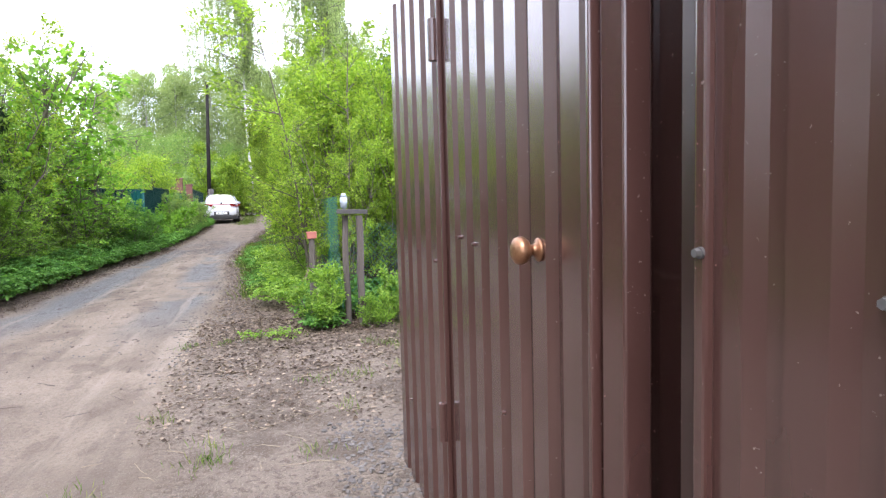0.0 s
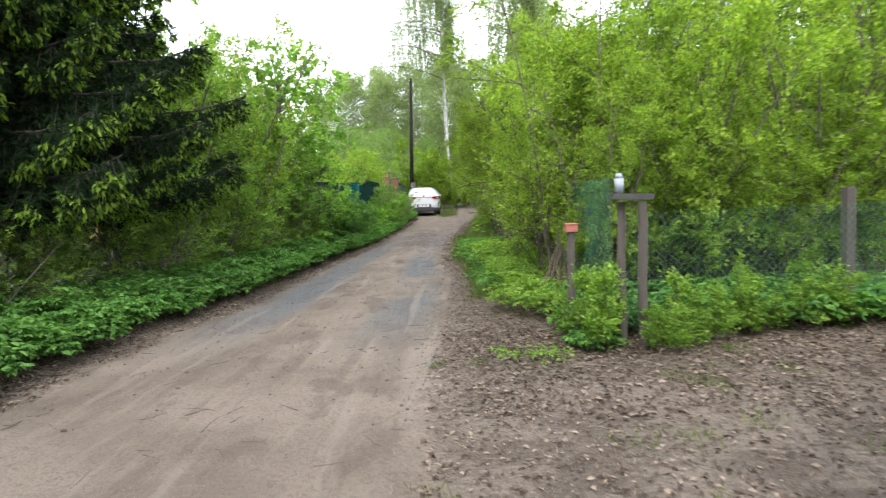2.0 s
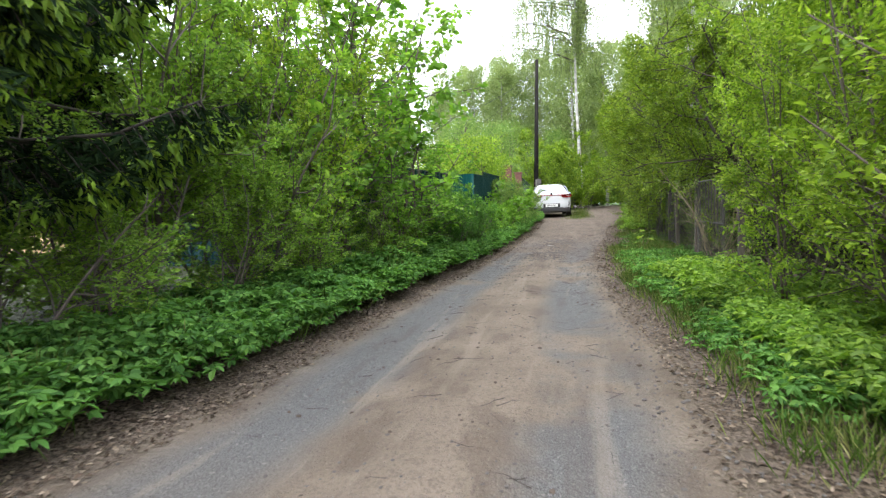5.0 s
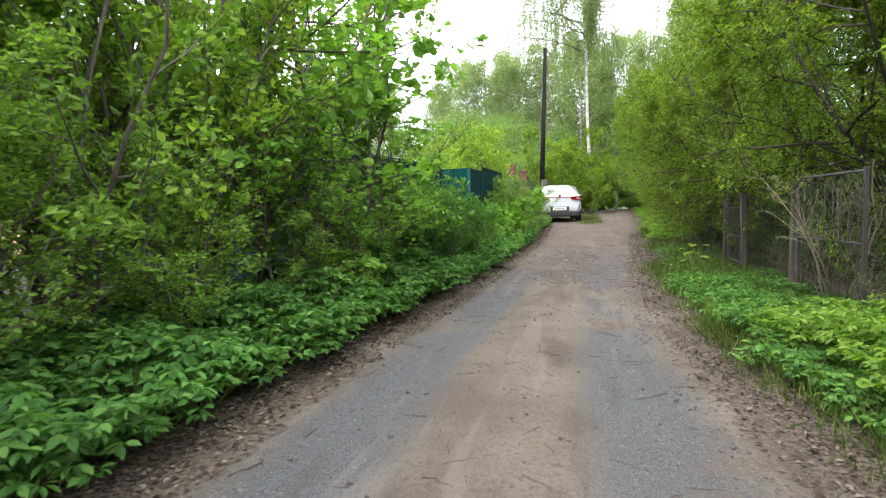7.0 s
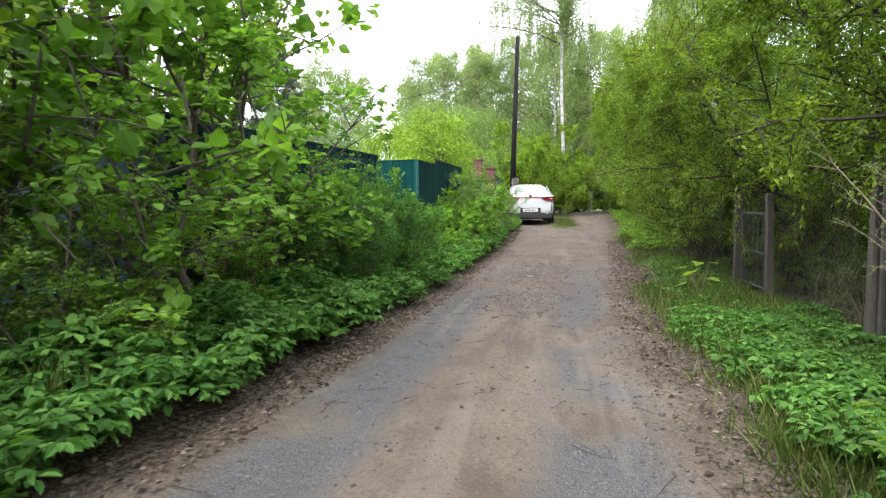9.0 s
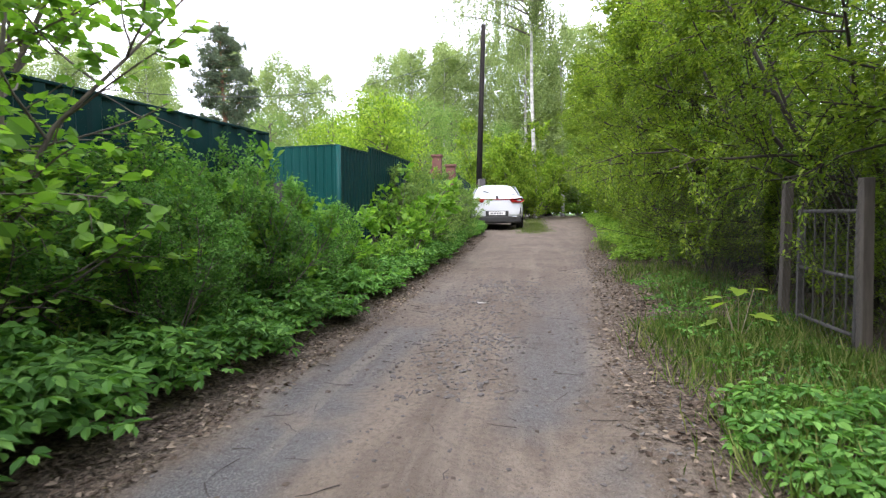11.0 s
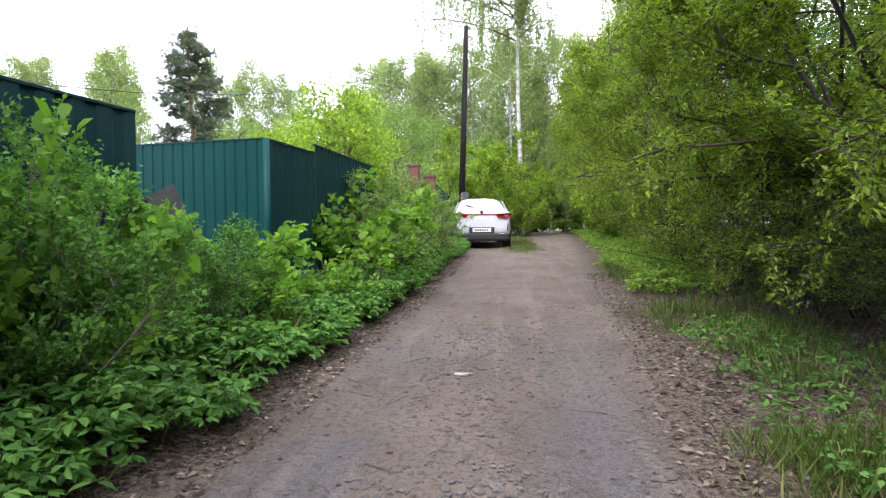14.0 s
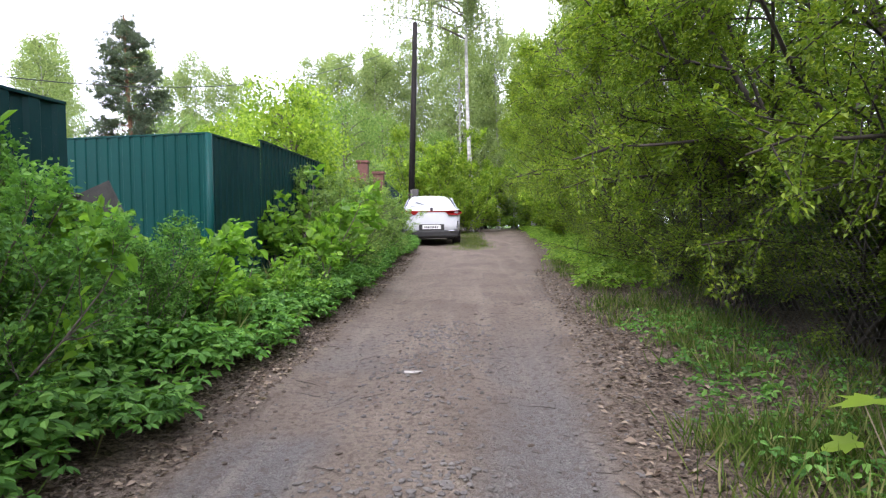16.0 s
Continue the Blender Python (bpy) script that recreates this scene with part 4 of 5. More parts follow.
def pine(x, y, height, turn):
    """A tall pine: bare trunk, boughs, tufts of needles."""
    r = np.random.default_rng(91)
    ob = thing("pine_tree", "tall pine with a bare reddish trunk above the woodland", "tree")
    z = np.linspace(-0.2, height, 12)
    trunk = np.stack([0.1 * np.sin(z * 0.4), 0.08 * np.cos(z * 0.3), z], 1)
    place("trunk", tubes("trunk", [(trunk, 0.19, 0.05)], BARK_PINE, 9), ob)
    lines, B, A = [], [], []
    for k in range(75):
        tier = k // 5
        h = height * (0.34 + 0.65 * tier / 15) + r.normal(0, 0.10)
        a = r.uniform(0, 2 * math.pi)
        L = r.uniform(0.6, 1.15) * min(2.1, 0.5 + 5.5 * (1.0 - h / height))
        s = np.linspace(0, 1, 5)
        pts = np.stack([np.cos(a) * L * s, np.sin(a) * L * s, h + L * (0.05 * s + 0.16 * s ** 2) - 0.1 * L], 1)
        lines.append((pts, 0.030, 0.008))
        for q in range(int(7 + 9 * L)):
            t = r.uniform(0.35, 1)
            c = np.array([np.interp(t, s, pts[:, i]) for i in range(3)]) + r.normal(0, 1, 3) * np.array([0.24, 0.24, 0.12])
            B.append(np.repeat(c[None], 26, 0) + r.normal(0, 0.05, (26, 3)))
            A.append(unit(r.normal(0, 1, (26, 3)) * np.array([1, 1, 0.6]) + np.array([0, 0, 0.35])))
    place("branchwork", tubes("branchwork", lines, BARK_PINE, 5), ob)
    B, A = np.concatenate(B), np.concatenate(A)
    place("foliage", leaves("foliage", B, A, r.normal(0, 1, (len(B), 3)), 0.21, 0.042, NEEDLE_PINE_HAZED, False), ob)
    ob.matrix_basis = stand(x, y, turn)
    return ob


pine(-20.3, 46, 12.4, 0)


# ---- low growth: carpets, grass and litter ----
def carpet(name, label, category, seed, xy, height, size, leaflets, m, tilt=0.35):
    """A carpet of compound leaves on short stalks."""
    r = np.random.default_rng(seed)
    n = len(xy)
    h = height * r.uniform(0.45, 1.1, n) * (0.8 + 0.35 * waves(xy[:, 0], xy[:, 1], seed, 0.9, 3))
    h = np.maximum(h, 0.04)
    turn = r.uniform(0, 2 * math.pi, n)
    z = ground_z(xy[:, 0], xy[:, 1])
    heads = np.stack([xy[:, 0] + r.normal(0, 0.04, n), xy[:, 1] + r.normal(0, 0.04, n), z + h], 1)
    B, A, N, L = [], [], [], []
    for k in range(leaflets):
        a = turn + (k - (leaflets - 1) / 2) * (3.4 / max(leaflets - 1, 1)) + r.normal(0, 0.12, n)
        ax = np.stack([np.cos(a), np.sin(a), r.normal(-0.22, 0.22, n)], 1)
        B.append(heads + ax * 0.01)
        A.append(ax)
        N.append(r.normal(0, tilt, (n, 3)) + np.array([0, 0, 1.0]))
        L.append(size * r.uniform(0.65, 1.2, n))
    L = np.concatenate(L)
    ob = place(name, leaves(name, np.concatenate(B), np.concatenate(A), np.concatenate(N), L, L * 0.56, m))
    return tagged(ob, label, category, kind="stuff")


def scatter(seed, n, x1, x2, y1, y2):
    r = np.random.default_rng(seed)
    y = r.uniform(y1, y2, n)
    return np.stack([x1(y) + (x2(y) - x1(y)) * r.uniform(0, 1, n), y], 1)


lane_left, lane_right = left_edge, right_edge
xy = scatter(101, 15500, lambda y: lane_left(y) - 1.5, lambda y: lane_left(y) - 0.02 + 0.13 * waves(y, y * 0.3, 7, 1.3, 3), 1.5, 13)
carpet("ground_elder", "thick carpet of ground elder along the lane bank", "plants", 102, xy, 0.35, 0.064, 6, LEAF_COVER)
xy = scatter(103, 15000, lambda y: lane_left(y) - 1.2, lambda y: lane_left(y) - 0.0 + 0.12 * waves(y, y * 0.3, 7, 1.3, 3), 13, 29)
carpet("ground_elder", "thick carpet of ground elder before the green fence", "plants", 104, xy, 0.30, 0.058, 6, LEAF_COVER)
xy = scatter(105, 5200, lambda y: lane_right(y) + 0.28 + 0.15 * waves(y, y * 0.4, 9, 1.1, 3), lambda y: lane_right(y) + 1.35, 6.0, 13.2)
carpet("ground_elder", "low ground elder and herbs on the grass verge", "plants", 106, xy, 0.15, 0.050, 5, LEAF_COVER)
xy = scatter(117, 900, lambda y: lane_right(y) + 0.35 + 0.2 * waves(y, y * 0.4, 9, 1.1, 3), lambda y: lane_right(y) + 1.3, 12.8, 17.5)
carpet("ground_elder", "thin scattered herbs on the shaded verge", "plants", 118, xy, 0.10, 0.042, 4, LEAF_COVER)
xy = scatter(113, 7000, lambda y: lane_right(y) + 0.35 + 0.25 * waves(y, y * 0.4, 9, 1.7, 3), lambda y: lane_right(y) + 2.2, 19, 42)
carpet("herbs", "low green herbs and grass along the far verge", "plants", 114, xy, 0.22, 0.075, 4, LEAF_GREEN)
xy = scatter(119, 4200, lambda y: -9.0 + 0 * y, lambda y: 11.0 + 0 * y, 51, 62)
carpet("undergrowth", "low green undergrowth at the edge of the woodland", "plants", 120, xy, 0.9, 0.26, 5, LEAF_GREEN, 0.7)
xy = scatter(107, 2600, lambda y: 0.45 + 0 * y, lambda y: 4.5 + 0 * y, 3.75, 4.9)
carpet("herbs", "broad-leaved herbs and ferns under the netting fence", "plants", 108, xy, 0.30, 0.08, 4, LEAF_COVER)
xy = scatter(109, 55, lambda y: -0.25 + 0 * y, lambda y: 0.18 + 0 * y, 2.95, 3.4)
carpet("weeds", "small clump of weeds in the leaf litter", "plants", 110, xy, 0.08, 0.032, 5, LEAF_GREEN)
xy = scatter(111, 420, lambda y: 0.30 + 0 * y, lambda y: 0.62 + 0 * y, 3.3, 4.4)
carpet("nettles", "low clump of nettles under the letter box", "plants", 112, xy, 0.22, 0.055, 4, LEAF_COVER)
xy = scatter(115, 3200, lambda y: lane_right(y) + 0.45 + 0.2 * waves(y, y * 0.4, 11, 1.2, 3), lambda y: lane_right(y) + 1.5, 4.4, 10.5)
carpet("tall_weeds", "tall fresh weeds along the lane under the rowans", "plants", 116, xy, 0.30, 0.052, 5, LEAF_GREEN)
elder = bush("elder_bush", "small elder bush with fresh leaves beside the posts", "shrub", 117, stand(0.58, 3.45, 0, 1.0, 1.0), LEAF_GREEN, 22, 0.044, aspect=0.55, flat=0.6, group="small bushes at the netting corner",
             stems=9, height=0.62, lean=38, counts=(6, 2), ratios=(0.32, 0.5), angle=45, lift=(0.06, 0.08, 0.04), wiggle=0.08, r0=0.007, bare=0.15)
for x, y, turn, size in ((1.02, 3.28, 30, 0.55), (1.35, 3.55, 80, 0.7), (1.75, 3.85, 150, 0.8), (2.35, 3.9, 230, 0.85)):
    copy_thing(elder, stand(x, y, turn, size))


def tufts(name, label, seed, xy, height, m=GRASS):
    r = np.random.default_rng(seed)
    n = len(xy)
    base = np.stack([xy[:, 0], xy[:, 1], ground_z(xy[:, 0], xy[:, 1]) - 0.01], 1)
    ax = unit(np.stack([r.normal(0, 0.45, n), r.normal(0, 0.45, n), np.ones(n)], 1))
    L = height * r.uniform(0.4, 1.15, n)
    ob = place(name, leaves(name, base, ax, r.normal(0, 1, (n, 3)), L, 0.003 + 0.006 * L, m, False))
    return tagged(ob, label, "grass", kind="stuff")


def clumped(seed, n, clumps, sd, x1, x2, y1, y2):
    r = np.random.default_rng(seed)
    c = scatter(seed + 1, clumps, x1, x2, y1, y2)
    return c[r.integers(0, clumps, n)] + r.normal(0, sd, (n, 2))


tufts("grass", "soft grass along the lane verge", 121, clumped(120, 22000, 460, 0.10, lambda y: lane_right(y) + 0.2, lambda y: lane_right(y) + 1.3, 5.5, 15), 0.16)
tufts("grass", "thin grass among dry leaves on the verge", 122, clumped(123, 8000, 110, 0.11, lambda y: lane_right(y) + 0.25, lambda y: lane_right(y) + 1.6, 13, 24), 0.17)
tufts("grass", "sparse grass tufts on the bare yard", 124, clumped(125, 1100, 30, 0.06, lambda y: -0.9 + 0 * y, lambda y: 2.2 + 0 * y, 0.2, 3.4), 0.07)
tufts("grass", "long grass on the lane bank", 126, clumped(127, 9000, 190, 0.09, lambda y: lane_left(y) - 1.5, lambda y: lane_left(y) - 0.3, 5, 26), 0.36)
tufts("grass", "green grass strip on the lane crest", 128, clumped(129, 9000, 260, 0.2, lambda y: -1.25 + 0 * y, lambda y: -0.75 + 0 * y, 27, 40), 0.10)


def litter(name, label, seed, xy, size, m=DRY_LEAF):
    r = np.random.default_rng(seed)
    n = len(xy)
    base = np.stack([xy[:, 0], xy[:, 1], ground_z(xy[:, 0], xy[:, 1]) + r.uniform(0.003, 0.016, n)], 1)
    a = r.uniform(0, 2 * math.pi, n)
    ax = np.stack([np.cos(a), np.sin(a), r.normal(0, 0.18, n)], 1)
    L = size * r.uniform(0.5, 1.2, n)
    ob = place(name, leaves(name, base, ax, r.normal(0, 0.3, (n, 3)) + np.array([0, 0, 1.0]), L, L * 0.6, m, False))
    return tagged(ob, label, "leaf litter", kind="stuff")


litter("dry_leaves", "brown dry leaves along the lane edge", 131, scatter(132, 15000, lambda y: lane_left(y) - 0.5, lambda y: lane_left(y) + 0.22, 1.5, 26), 0.036)
litter("dry_leaves", "brown dry leaves on the verge", 133, scatter(134, 16000, lambda y: lane_right(y) - 0.15, lambda y: lane_right(y) + 1.5, 3.2, 22), 0.036)
litter("dry_leaves", "curled brown leaves lying thick on the shaded verge", 137, clumped(138, 1500, 50, 0.14, lambda y: lane_right(y) + 0.1, lambda y: lane_right(y) + 1.5, 12.8, 18.5), 0.052)
litter("dry_leaves", "dark dry leaves under the corner bushes", 139, scatter(140, 3200, lambda y: -0.45 + 0 * y, lambda y: 3.2 + 0 * y, 2.0, 4.2), 0.045)
litter("dry_leaves", "pale dry leaves strewn over the bare yard", 135, scatter(136, 7000, lambda y: -0.75 + 0 * y, lambda y: 3.2 + 0 * y, 0.9, 4.1), 0.034)


def pebbles(name, label, seed, xy, size, m=STONE):
    r = np.random.default_rng(seed)
    tmp = bmesh.new()
    bmesh.ops.create_icosphere(tmp, subdivisions=1, radius=1)
    v = np.array([q.co for q in tmp.verts])
    f = np.array([[q.index for q in t.verts] for t in tmp.faces])
    tmp.free()
    n = len(xy)
    s = size * r.uniform(0.35, 1.3, (n, 1, 1)) * r.uniform(0.6, 1.2, (n, 1, 3)) * np.array([1, 1, 0.6])
    a = r.uniform(0, 2 * math.pi, n)
    w = v[None] * (1 + r.normal(0, 0.14, (n, len(v), 1))) * s
    x, y = w[..., 0] * np.cos(a)[:, None] - w[..., 1] * np.sin(a)[:, None], w[..., 0] * np.sin(a)[:, None] + w[..., 1] * np.cos(a)[:, None]
    p = np.stack([x + xy[:, :1], y + xy[:, 1:], w[..., 2] + (ground_z(xy[:, 0], xy[:, 1]) + 0.002)[:, None]], -1)
    faces = (f[None] + (np.arange(n) * len(v))[:, None, None]).reshape(-1, 3)
    return tagged(place(name, raw_mesh(name, p.reshape(-1, 3), faces, m)), label, "stones", kind="stuff")


pebbles("gravel", "loose grey stones on the dirt lane", 141, scatter(142, 3200, lambda y: lane_left(y) + 0.1, lambda y: lane_right(y) + 0.1, 3, 24), 0.008)
pebbles("gravel", "patch of rough stones in the middle of the lane", 143, clumped(144, 1200, 60, 0.14, lambda y: -1.95 + 0 * y, lambda y: -1.35 + 0 * y, 13.4, 17.6), 0.015)
pebbles("gravel", "grey gravel at the foot of the brown gate", 145, scatter(146, 900, lambda y: 0.22 + 0 * y, lambda y: 0.75 + 0 * y, -0.6, 0.9), 0.013)
pebbles("gravel", "small crumbs of earth and stone along the lane edge", 147, scatter(148, 2600, lambda y: lane_right(y) - 0.35, lambda y: lane_right(y) + 0.35, 2, 22), 0.011)
pebbles("clods", "dark crumbs of earth lying on the dirt lane", 149, scatter(150, 450, lambda y: lane_left(y) + 0.1, lambda y: lane_right(y) + 0.2, 2, 18), 0.013, plain("dark_earth", (0.045, 0.033, 0.025), (0.10, 0.077, 0.06), 20, 0.95))


def sticks(name, label, seed, xy, length, r, m):
    g = np.random.default_rng(seed)
    lines = []
    for x, y in xy:
        a, L = g.uniform(0, 2 * math.pi), length * g.uniform(0.3, 1.2)
        t = np.linspace(-0.5, 0.5, 4)
        px, py = x + np.cos(a) * L * t + g.normal(0, 0.006, 4), y + np.sin(a) * L * t + g.normal(0, 0.006, 4)
        lines.append((np.stack([px, py, ground_z(px, py) + r + 0.002], 1), r * g.uniform(0.6, 1.3), r * 0.5))
    return tagged(place(name, tubes(name, lines, m, 4)), label, "sticks", kind="stuff")


sticks("fallen_sticks", "thin fallen sticks and straws on the lane", 151, scatter(152, 420, lambda y: lane_left(y) - 0.1, lambda y: lane_right(y) + 0.6, 1.5, 19), 0.16, 0.0022, BARK_DARK)
sticks("fallen_sticks", "pale dry straws strewn over the yard", 153, scatter(154, 260, lambda y: -0.9 + 0 * y, lambda y: 2.6 + 0 * y, 0.4, 3.9), 0.16, 0.002, DRY_STEM)
sticks("fallen_branches", "heap of dry fallen branches under the spruce", 155, scatter(156, 140, lambda y: -4.9 + 0 * y, lambda y: -3.9 + 0 * y, 4.4, 7.0), 0.9, 0.006, BARK)

# ---- profiled steel sheets ----
def profile(length, pitch, depth, z0, z1, start=0.0, shares=(0.38, 0.11, 0.40, 0.11)):
    """A ribbed sheet along x from 0, standing from z0 to z1, with thickness. shares: crest, slope, trough and slope
    of one pitch; the first crest begins at start."""
    px, py, x = [], [], start - pitch
    while x < length + pitch:
        for share, y in zip(shares, (0.0, 0.0, depth, depth)):
            px.append(x), py.append(y)
            x += pitch * share
    xs = [0.0] + [q for q in px if 1e-4 < q < length - 1e-4] + [length]
    ys = list(np.interp(xs, px, py))
    bm = bmesh.new()
    cols = []
    for off in (0.0, 0.0025):
        cols.append([[bm.verts.new((a, b + off, z)) for z in (z0, (z0 + z1) / 2, z1)] for a, b in zip(xs, ys)])
    front, back = cols
    for k in range(len(xs) - 1):
        for j in (0, 1):
            bm.faces.new((front[k][j], front[k + 1][j], front[k + 1][j + 1], front[k][j + 1]))
            bm.faces.new((back[k + 1][j], back[k][j], back[k][j + 1], back[k + 1][j + 1]))
        bm.faces.new((front[k][2], front[k + 1][2], back[k + 1][2], back[k][2]))
        bm.faces.new((back[k][0], back[k + 1][0], front[k + 1][0], front[k][0]))
    for c in (0, -1):
        for j in (0, 1):
            q = (front[c][j], front[c][j + 1], back[c][j + 1], back[c][j])
            bm.faces.new(q if c == 0 else q[::-1])
    return bm


def screw(parent, x, y, z, m=None):
    """A roofing screw: washer and hexagon head, pointing along -y."""
    bm = rod(bmesh.new(), (x, y, z), (x, y - 0.003, z), 0.0065, sides=10)
    rod(bm, (x, y - 0.003, z), (x, y - 0.009, z), 0.0048, sides=6)
    return part("screw", bm, m or GREY_IRON, parent)


def run(a, b, z):
    """A pose whose x runs from a to b on plan."""
    d = Vector((b[0] - a[0], b[1] - a[1]))
    return pose(a[0], a[1], z, 0, 0, math.degrees(math.atan2(d.y, d.x))), d.length


# ---- the brown gate and fence at the start ----
RIBS = (0.50, 0.11, 0.28, 0.11)
FAR, HINGE, NEAR = (0.547, 0.305), (0.540, -0.482), (0.442, -1.566)
# the fixed leaf beyond the door
m, L = run(FAR, HINGE, 0.70)
gate_fixed = thing("metal_gate", "brown profiled steel gate panel with worn paint", "gate", m)
part("sheet", profile(L - 0.020, 0.150, 0.018, 0.0, 2.06, 0.006, RIBS), STEEL_BROWN, gate_fixed)
bm = bmesh.new()
for z in (0.25, 1.0, 1.85):
    box(bm, L - 0.02, 0.03, 0.04, pose(L / 2, 0.042, z), 0.003)
for x in (0.02, L - 0.02):
    box(bm, 0.036, 0.035, 2.04, pose(x + (0.01 if x < 0.1 else -0.01), 0.080, 1.03))
part("frame", bm, RUST, gate_fixed)
for x, z in ((0.42, 1.02), (0.66, 1.00), (0.2, 0.36), (0.55, 0.36)):
    screw(gate_fixed, x, 0.0, z, STEEL_BROWN)
# the door
m, L = run(HINGE, NEAR, 0.70)
door = thing("gate_door", "brown profiled steel gate door, shut, with copper knob", "gate", m)
part("sheet", profile(L, 0.147, 0.018, 0.02, 2.06, 0.0725, RIBS), STEEL_BROWN, door)
bm = bmesh.new()
for z in (0.25, 1.05, 1.85):
    box(bm, L - 0.02, 0.03, 0.04, pose(L / 2, 0.042, z), 0.003)
part("frame", bm, RUST, door)
bm = bmesh.new()
box(bm, 0.012, 0.016, 2.04, pose(0.006, -0.006, 1.04), 0.003)
part("edge_strip", bm, STEEL_BROWN, door, "bent brown edge strip with chipped paint")
bm = bmesh.new()
box(bm, 0.012, 0.02, 2.04, pose(L - 0.006, -0.004, 1.04), 0.003)
part("edge_strip", bm, STEEL_BROWN, door, "bent brown edge strip with chipped paint")
for z in (0.468, 1.72):
    h = part("hinge", rod(bmesh.new(), (-0.008, -0.022, z - 0.065), (-0.008, -0.022, z + 0.065), 0.016, sides=12), STEEL_BROWN, door, "brown barrel hinge")
    bm = box(bmesh.new(), 0.05, 0.006, 0.10, pose(-0.012, -0.010, z), 0.001)
    part("hinge_leaf", bm, STEEL_BROWN, h)
KX, KZ = 0.851, 1.109
bm = bmesh.new()
prof = [(0.0, 0.0), (0.020, 0.0), (0.0225, -0.003), (0.020, -0.006), (0.014, -0.008), (0.010, -0.013), (0.011, -0.019), (0.020, -0.024), (0.0255, -0.032), (0.0265, -0.039), (0.023, -0.048), (0.012, -0.054), (0.0, -0.056)]
rings = []
for r, y in prof:
    rings.append([bm.verts.new((KX + r * math.cos(a), y, KZ + r * math.sin(a))) for a in np.linspace(0, 2 * math.pi, 28, endpoint=False)] if r else [bm.verts.new((KX, y, KZ))])
for p, q in zip(rings, rings[1:]):
    for k in range(28):
        j = (k + 1) % 28
        if len(p) == 1:
            continue
        if len(q) == 1:
            bm.faces.new((p[k], p[j], q[0]))
        else:
            bm.faces.new((p[k], p[j], q[j], q[k]))
part("knob", bm, COPPER, door, "turned copper-coloured knob", True)
for x, z in ((0.22, 1.10), (0.38, 1.09), (0.62, 0.72)):
    screw(door, x, 0.0, z, STEEL_BROWN)
# the post, the return and the near fence panel
post = thing("gate_post", "square brown steel gate post", "post", pose(0.462, -1.603, 0.66, 0, 0, 4))
part("tube", box(bmesh.new(), 0.046, 0.052, 2.2, pose(0, 0, 1.1), 0.004), STEEL_BROWN, post)
m, L = run((0.555, -1.36), (0.540, -1.98), 0.66)
corner = thing("metal_fence", "narrow brown profiled steel panel set back behind the gate post", "fence", m)
part("sheet", profile(L, 0.100, 0.012, 0.0, 2.12, 0.0, RIBS), STEEL_BROWN, corner)
for z in (0.83, 1.23, 1.9):
    screw(corner, 0.10, 0.0, z)
m, L = run((0.430, -1.790), (0.40, -7.5), 0.66)
near_panel = thing("metal_fence", "brown profiled steel fence panel with dusty specks", "fence", m)
part("sheet", profile(L, 0.094, 0.006, 0.0, 2.12, 0.011, (0.48, 0.26, 0.22, 0.04)), STEEL_BROWN, near_panel)
part("edge_strip", box(bmesh.new(), 0.018, 0.014, 2.12, pose(0.009, -0.005, 1.06), 0.004), STEEL_BROWN, near_panel)
for x, z in ((0.012, 1.18), (0.20, 1.155), (0.012, 0.3)):
    screw(near_panel, x, -0.012 if x < 0.1 else 0.0, z)
bm = bmesh.new()
for z in (0.4, 1.7):
    box(bm, L - 0.04, 0.03, 0.04, pose(L / 2, 0.045, z))
part("rail", bm, RUST, near_panel)
m, L = run((7.0, 0.36), (0.60, 0.36), 0.70)
side_fence = thing("metal_fence", "brown profiled steel fence round the yard", "fence", m)
part("sheet", profile(L, 0.147, 0.018, 0.0, 2.06, 0.0, RIBS), STEEL_BROWN, side_fence)
pad = part("concrete_pad", box(bmesh.new(), 0.5, 2.2, 0.10, pose(0.86, -0.65, 0.645), 0.012), CONCRETE, None)
tagged(pad, "worn concrete strip under the brown gate", "concrete strip", kind="structure")

# ---- the letter box, posts and netting ----
def on(x, y):
    return pose(x, y, float(ground_z(x, y)))


mail = thing("letter_box", "small faded red letter box on a wooden stake", "letter box", on(0.42, 4.07))
bm = rod(bmesh.new(), (0, 0, -0.2), (0.012, 0.0, 0.84), 0.036, 0.032, 9)
part("stake", bm, OLD_WOOD, mail, "weathered wooden stake")
bm = box(bmesh.new(), 0.10, 0.085, 0.062, pose(0.012, -0.005, 0.868), 0.005)
part("box", bm, BOX_RED, mail, "faded red box")
part("lid", box(bmesh.new(), 0.112, 0.098, 0.010, pose(0.012, -0.005, 0.904), 0.003), BOX_RED, mail)

for x, y, r in ((0.73, 3.60, 0.032), (0.86, 3.50, 0.036)):
    p = thing("fence_post", "rough grey weathered log post at the garden corner", "post", on(x, y), "posts at the garden corner")
    zs = np.linspace(-0.2, 1.10, 9)
    line = np.stack([0.006 * np.sin(zs * 7 + x * 9), 0.006 * np.cos(zs * 6), zs], 1)
    place("shaft", tubes("shaft", [(line, r * 1.05, r * 0.95)], OLD_WOOD, 10), p)
cap = part("post_board", box(bmesh.new(), 0.30, 0.13, 0.045, pose(0.80, 3.55, 1.845, 0, 2, -8), 0.004), DARK_CAP, None)
tagged(cap, "dark board laid across two fence posts", "board")
bottle = thing("bottle", "cloudy plastic bottle upturned on a stake", "bottle", pose(0.735, 3.66, 1.88))
bm = rod(bmesh.new(), (0, 0, 0), (0, 0, 0.11), 0.036, 0.036, 14)
